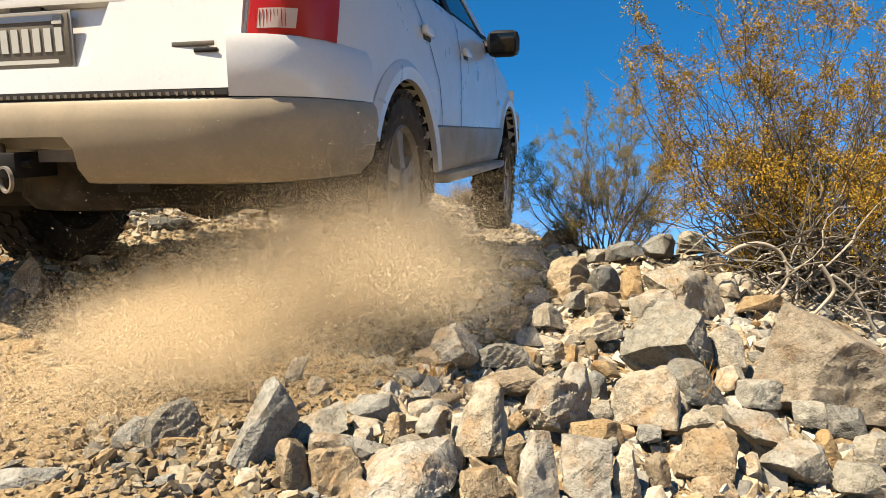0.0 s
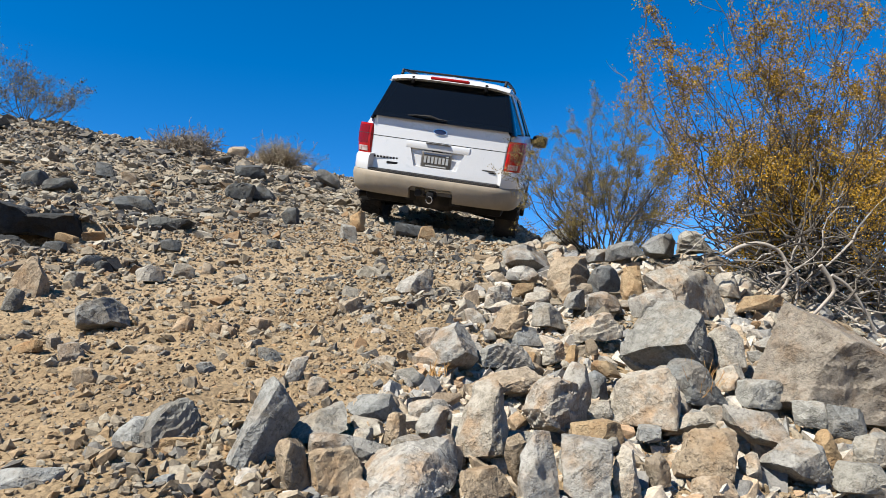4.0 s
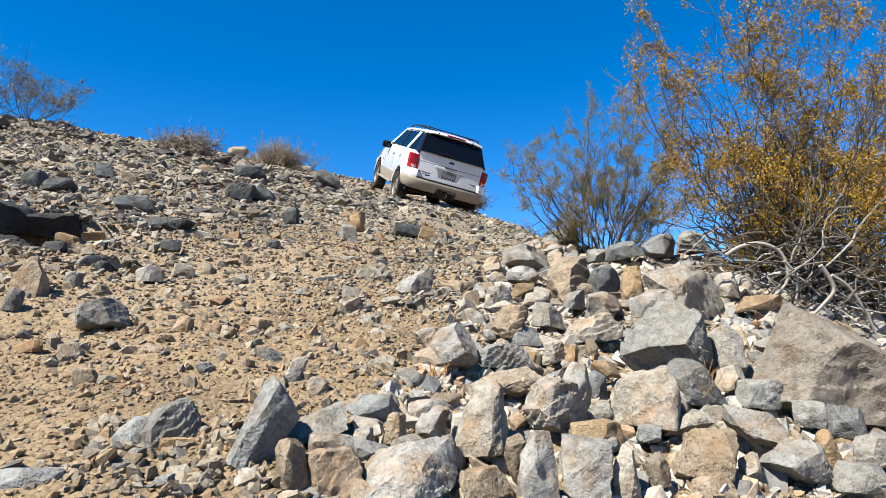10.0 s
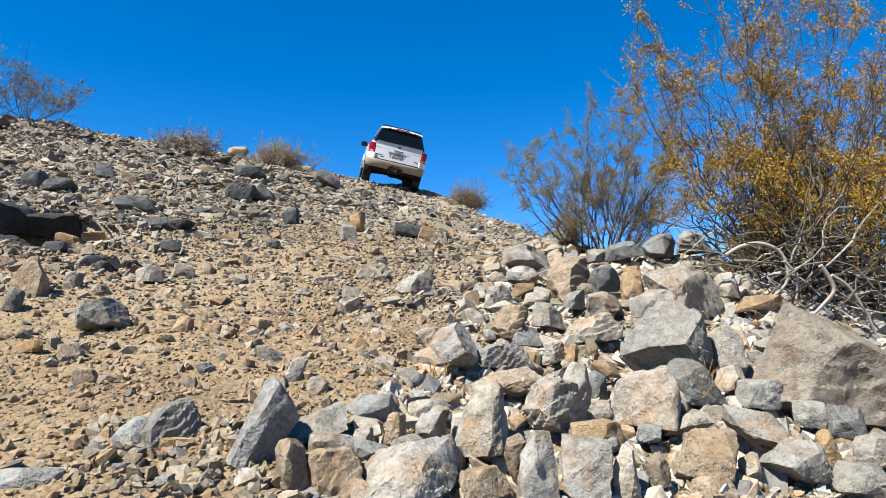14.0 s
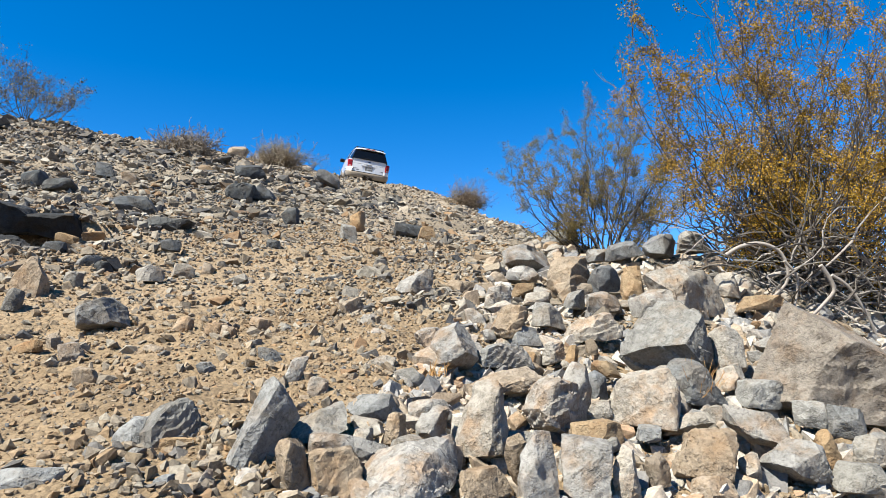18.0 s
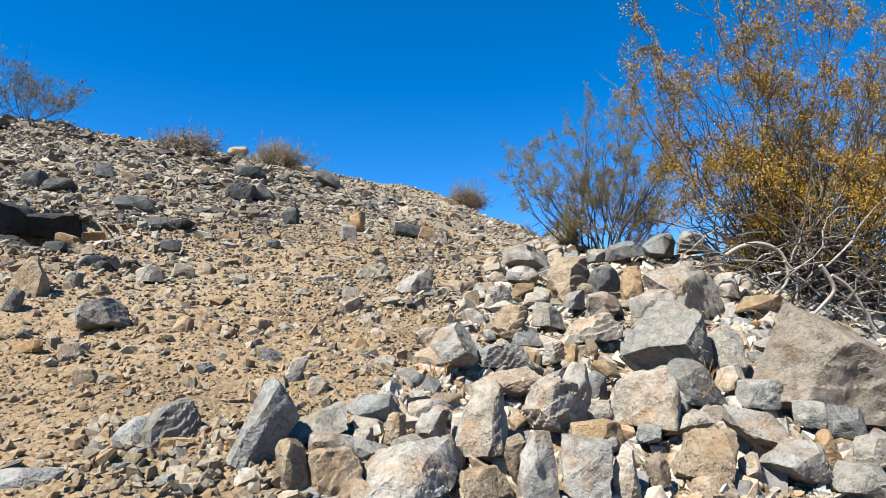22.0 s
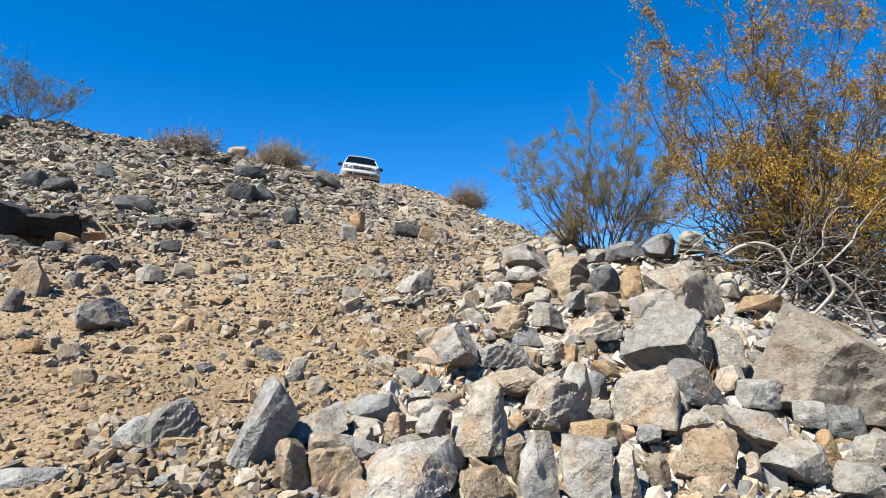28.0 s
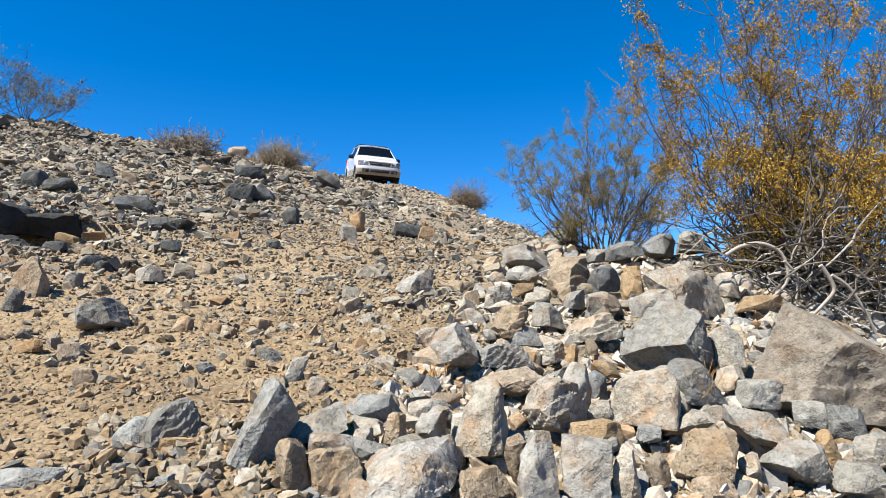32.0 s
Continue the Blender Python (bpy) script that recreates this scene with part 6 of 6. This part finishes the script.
def build_dust():
    rng = random.Random(55)
    meshes = [dust_mesh(26000, .075 + .018 * k, .0019, 60 + k) for k in range(6)]
    made = []
    for k in range(120):
        born = -.85 + 1.1 * (k + rng.random()) / 120
        wheel = Vector((-.20, 2.86, .46)) + Vector((.32, 1.0, .24)) * (born + .3)
        reach = rng.random() ** .7
        throw = Vector((-1.00, -1.22, -.60)) * reach + Vector((rng.gauss(0, .08), rng.gauss(0, .09), rng.gauss(0, .05)))
        if k % 6 == 0:                               # kicked up beside the tyre
            throw = Vector((rng.uniform(-.45, -.12), rng.uniform(-1.0, -.45), rng.uniform(-.34, .0)))
        wind = Vector((.56 + rng.gauss(0, .12), .32 + rng.gauss(0, .08), .10 + rng.gauss(0, .04)))
        puff = new("dust_puff", meshes[rng.randrange(3) if reach > .6 else rng.randrange(6)])
        tagged(puff, "drifting puff of fine tan dust behind the wheel", "dust", "dust puffs", "stuff")
        life = rng.choice((rng.uniform(.55, .8), rng.uniform(.75, 1.05), rng.uniform(1.1, 1.5))) + .3 * (1 - reach)
        rows = []
        for t in (0, .15, .3, .45, .6, .8, 1.0, 1.25, 1.5, 1.8, 2.2, 2.8):
            age = t - born
            if age < 0:                              # still loose sand under the wheel
                p = wheel + Vector((0, 0, -.75))
            else:
                p = wheel + throw * (1 - math.exp(-age * 5)) + wind * age * (.6 + .6 * age)
                p.z = max(p.z, float(land(p.x, p.y)) + .03)
                p.z -= 2.6 * max(0.0, age - life) ** 1.4  # settles back among the stones
            if t >= 2.2:
                p.z = float(land(p.x, p.y)) - 1.0
            rows.append((t, pose(p.x, p.y, p.z, 0, 0, 12 * t)))
        rows.append((32.0, rows[-1][1]))
        puff.matrix_basis = rows[0][1]
        made.append((puff, rows))
    # thin haze that hangs over the track behind the climbing wagon
    thin = [dust_mesh(34000, .13 + .07 * k, .0023, 80 + k) for k in range(2)]
    for x, y, lift, start, end in HAZE:
        for k in range(2):
            puff = new("dust_puff", thin[k])
            tagged(puff, "thin haze of tan dust hanging over the track", "dust", "dust puffs", "stuff")
            px, py = x + rng.gauss(0, .25), y + rng.gauss(0, .25)
            ground = float(land(px, py))
            rows = [(0.0, pose(px, py, ground - .9))]
            for f, z in ((0, -.9), (.25, lift * .7), (.6, lift), (1.0, -.9)):
                t = start + (end - start) * f
                if t > rows[-1][0]:
                    rows.append((t, pose(px + .35 * f, py + .2 * f, ground + z, 0, 0, 20 * f)))
            rows.append((32.0, rows[-1][1]))
            puff.matrix_basis = rows[0][1]
            made.append((puff, rows))
    return made


HAZE = ((.45, 3.6, .10, .7, 2.2), (.75, 4.0, .12, .8, 2.4), (1.0, 4.4, .12, .9, 2.5), (-1.55, 3.75, .07, .9, 2.8), (-1.2, 4.0, .07, 1.1, 3.0), (-.9, 4.5, .08, 1.5, 3.4), (-.45, 5.6, .12, 2.0, 4.2), (.25, 6.3, .15, 2.3, 4.4), (.5, 4.8, .12, .8, 2.4), (1.0, 13.2, .3, 10.8, 12.8), (.8, 16.0, .3, 12.0, 14.6))


DUST = build_dust()

# ---- what moves ----
CAR_ROWS = [
    (0.0, pose(-1.26, 2.11, 0.01, 17.1, 3.3, -13.2)),
    (0.5, pose(-1.10, 2.66, 0.14, 16.4, 5.6, -12.2)),
    (1.0, pose(-0.97, 3.22, 0.27, 14.7, 3.5, -11.8)),
    (1.5, pose(-0.82, 3.79, 0.45, 13.9, 5.2, -11.1)),
    (2.0, pose(-0.63, 4.43, 0.66, 12.1, 7.3, -8.2)),
    (3.0, pose(-0.40, 5.76, 0.79, 17.1, 7.7, -6.5)),
    (3.5, pose(-0.32, 6.48, 0.86, 18.2, 8.8, -6.5)),
    (5.5, pose(0.19, 9.26, 1.67, 14.0, 10.7, -3.9)),
    (6.0, pose(0.28, 10.15, 1.75, 15.3, 6.5, -3.4)),
    (7.0, pose(0.45, 11.33, 1.99, 16.9, 10.0, 6.9)),
    (8.0, pose(0.46, 12.31, 2.22, 16.3, 7.3, 13.8)),
    (9.0, pose(0.24, 13.35, 2.47, 17.2, 10.5, 17.5)),
    (10.0, pose(-0.10, 14.45, 2.70, 19.5, 11.0, 18.2)),
    (11.0, pose(-0.51, 15.96, 3.23, 18.0, 12.8, 19.3)),
    (12.0, pose(-0.93, 17.30, 3.58, 21.4, 13.3, 17.9)),
    (13.0, pose(-1.31, 18.64, 4.03, 20.6, 12.9, 12.2)),
    (14.0, pose(-1.57, 20.36, 4.79, 14.5, 10.7, 11.4)),
    (16.5, pose(-2.63, 25.81, 5.92, 15.0, 4.2, 11.9)),
    (18.0, pose(-3.33, 28.72, 6.59, 13.2, 7.1, 13.7)),
    (20.0, pose(-4.31, 32.94, 7.29, 11.2, 2.1, 17.5)),
    (21.0, pose(-4.95, 35.0, 7.63, 6.0, 3.0, 15.0)),
    (21.8, pose(-5.5, 37.3, 7.72, 2.0, 3.0, 28.0)),
    (22.6, pose(-6.7, 40.4, 7.75, 1.0, 0.0, 88.0)),
    (23.3, pose(-6.8, 42.6, 7.65, -1.0, -3.0, 142.0)),
    (24.0, pose(-5.6, 40.4, 7.45, -1.0, -4.0, 182.0)),
    (25.0, pose(-5.05, 38.0, 7.38, -2.0, -4.0, 190.0)),
    (26.2, pose(-4.98, 37.3, 7.62, -3.5, -5.0, 191.5)),
    (27.5, pose(-4.92, 36.6, 7.90, -5.5, -5.5, 192.0)),
    (29.0, pose(-4.40, 34.65, 7.82, -8.8, -6.3, 190.5)),
    (30.5, pose(-4.09, 33.30, 7.61, -10.0, -4.0, 191.0)),
    (32.0, pose(-3.78, 31.57, 7.35, -12.0, -2.0, 195.0)),
]


def along(rows, t):
    """Place between rows, for the rolling of the wheels."""
    for (a, m), (b, n) in zip(rows, rows[1:]):
        if a <= t <= b:
            return m.translation.lerp(n.translation, (t - a) / (b - a)), m.to_quaternion().slerp(n.to_quaternion(), (t - a) / (b - a))
    return rows[-1][1].translation, rows[-1][1].to_quaternion()


def wheel_rows(side, y):
    """A wheel rolls as far as the wagon drives."""
    rows, angle, last = [], 0.0, None
    for k in range(161):
        t = 32.0 * k / 160
        p, q = along(CAR_ROWS, t)
        if last is not None:
            step = (p - last).dot(q @ Vector((0, 1, 0)))
            angle += max(-1.2, min(1.2, step / .37))
        last = p
        spin = Matrix.Rotation(-angle, 4, "X")
        ease = max(0.0, 1 - t / 2.6)                 # the climb squats the tail and lets the front wheels hang
        lift = (.05 if y < 2 else -.16) * ease
        rows.append((t, pose(side * .785, y, .37 + lift) @ spin @ pose(0, 0, 0, 0, 0, 0 if side > 0 else 180)))
    return rows


SWAY = ((0.0, .3), (3.0, 1.9), (6.0, 3.1), (7.5, 1.1), (9.0, 1.8), (11.0, .3), (13.0, 1.1), (16.0, -.3), (19.0, -.3), (21.0, .4), (23.0, -.4),
        (25.5, .7), (28.0, 1.9), (30.0, .3), (32.0, .6))


def motions():
    walk(car, CAR_ROWS)
    for wheel, side, y in WHEELS:
        walk(wheel, wheel_rows(side, y))
    for bush, part_of in ((BUSH, 1.0), (BUSH_BEHIND, .8)):
        foot = bush.matrix_basis.translation.copy()
        walk(bush, [(t, pose(*foot, .3 * a * part_of, a * part_of, 0)) for t, a in SWAY])
    for puff, rows in DUST:
        walk(puff, rows)


motions()
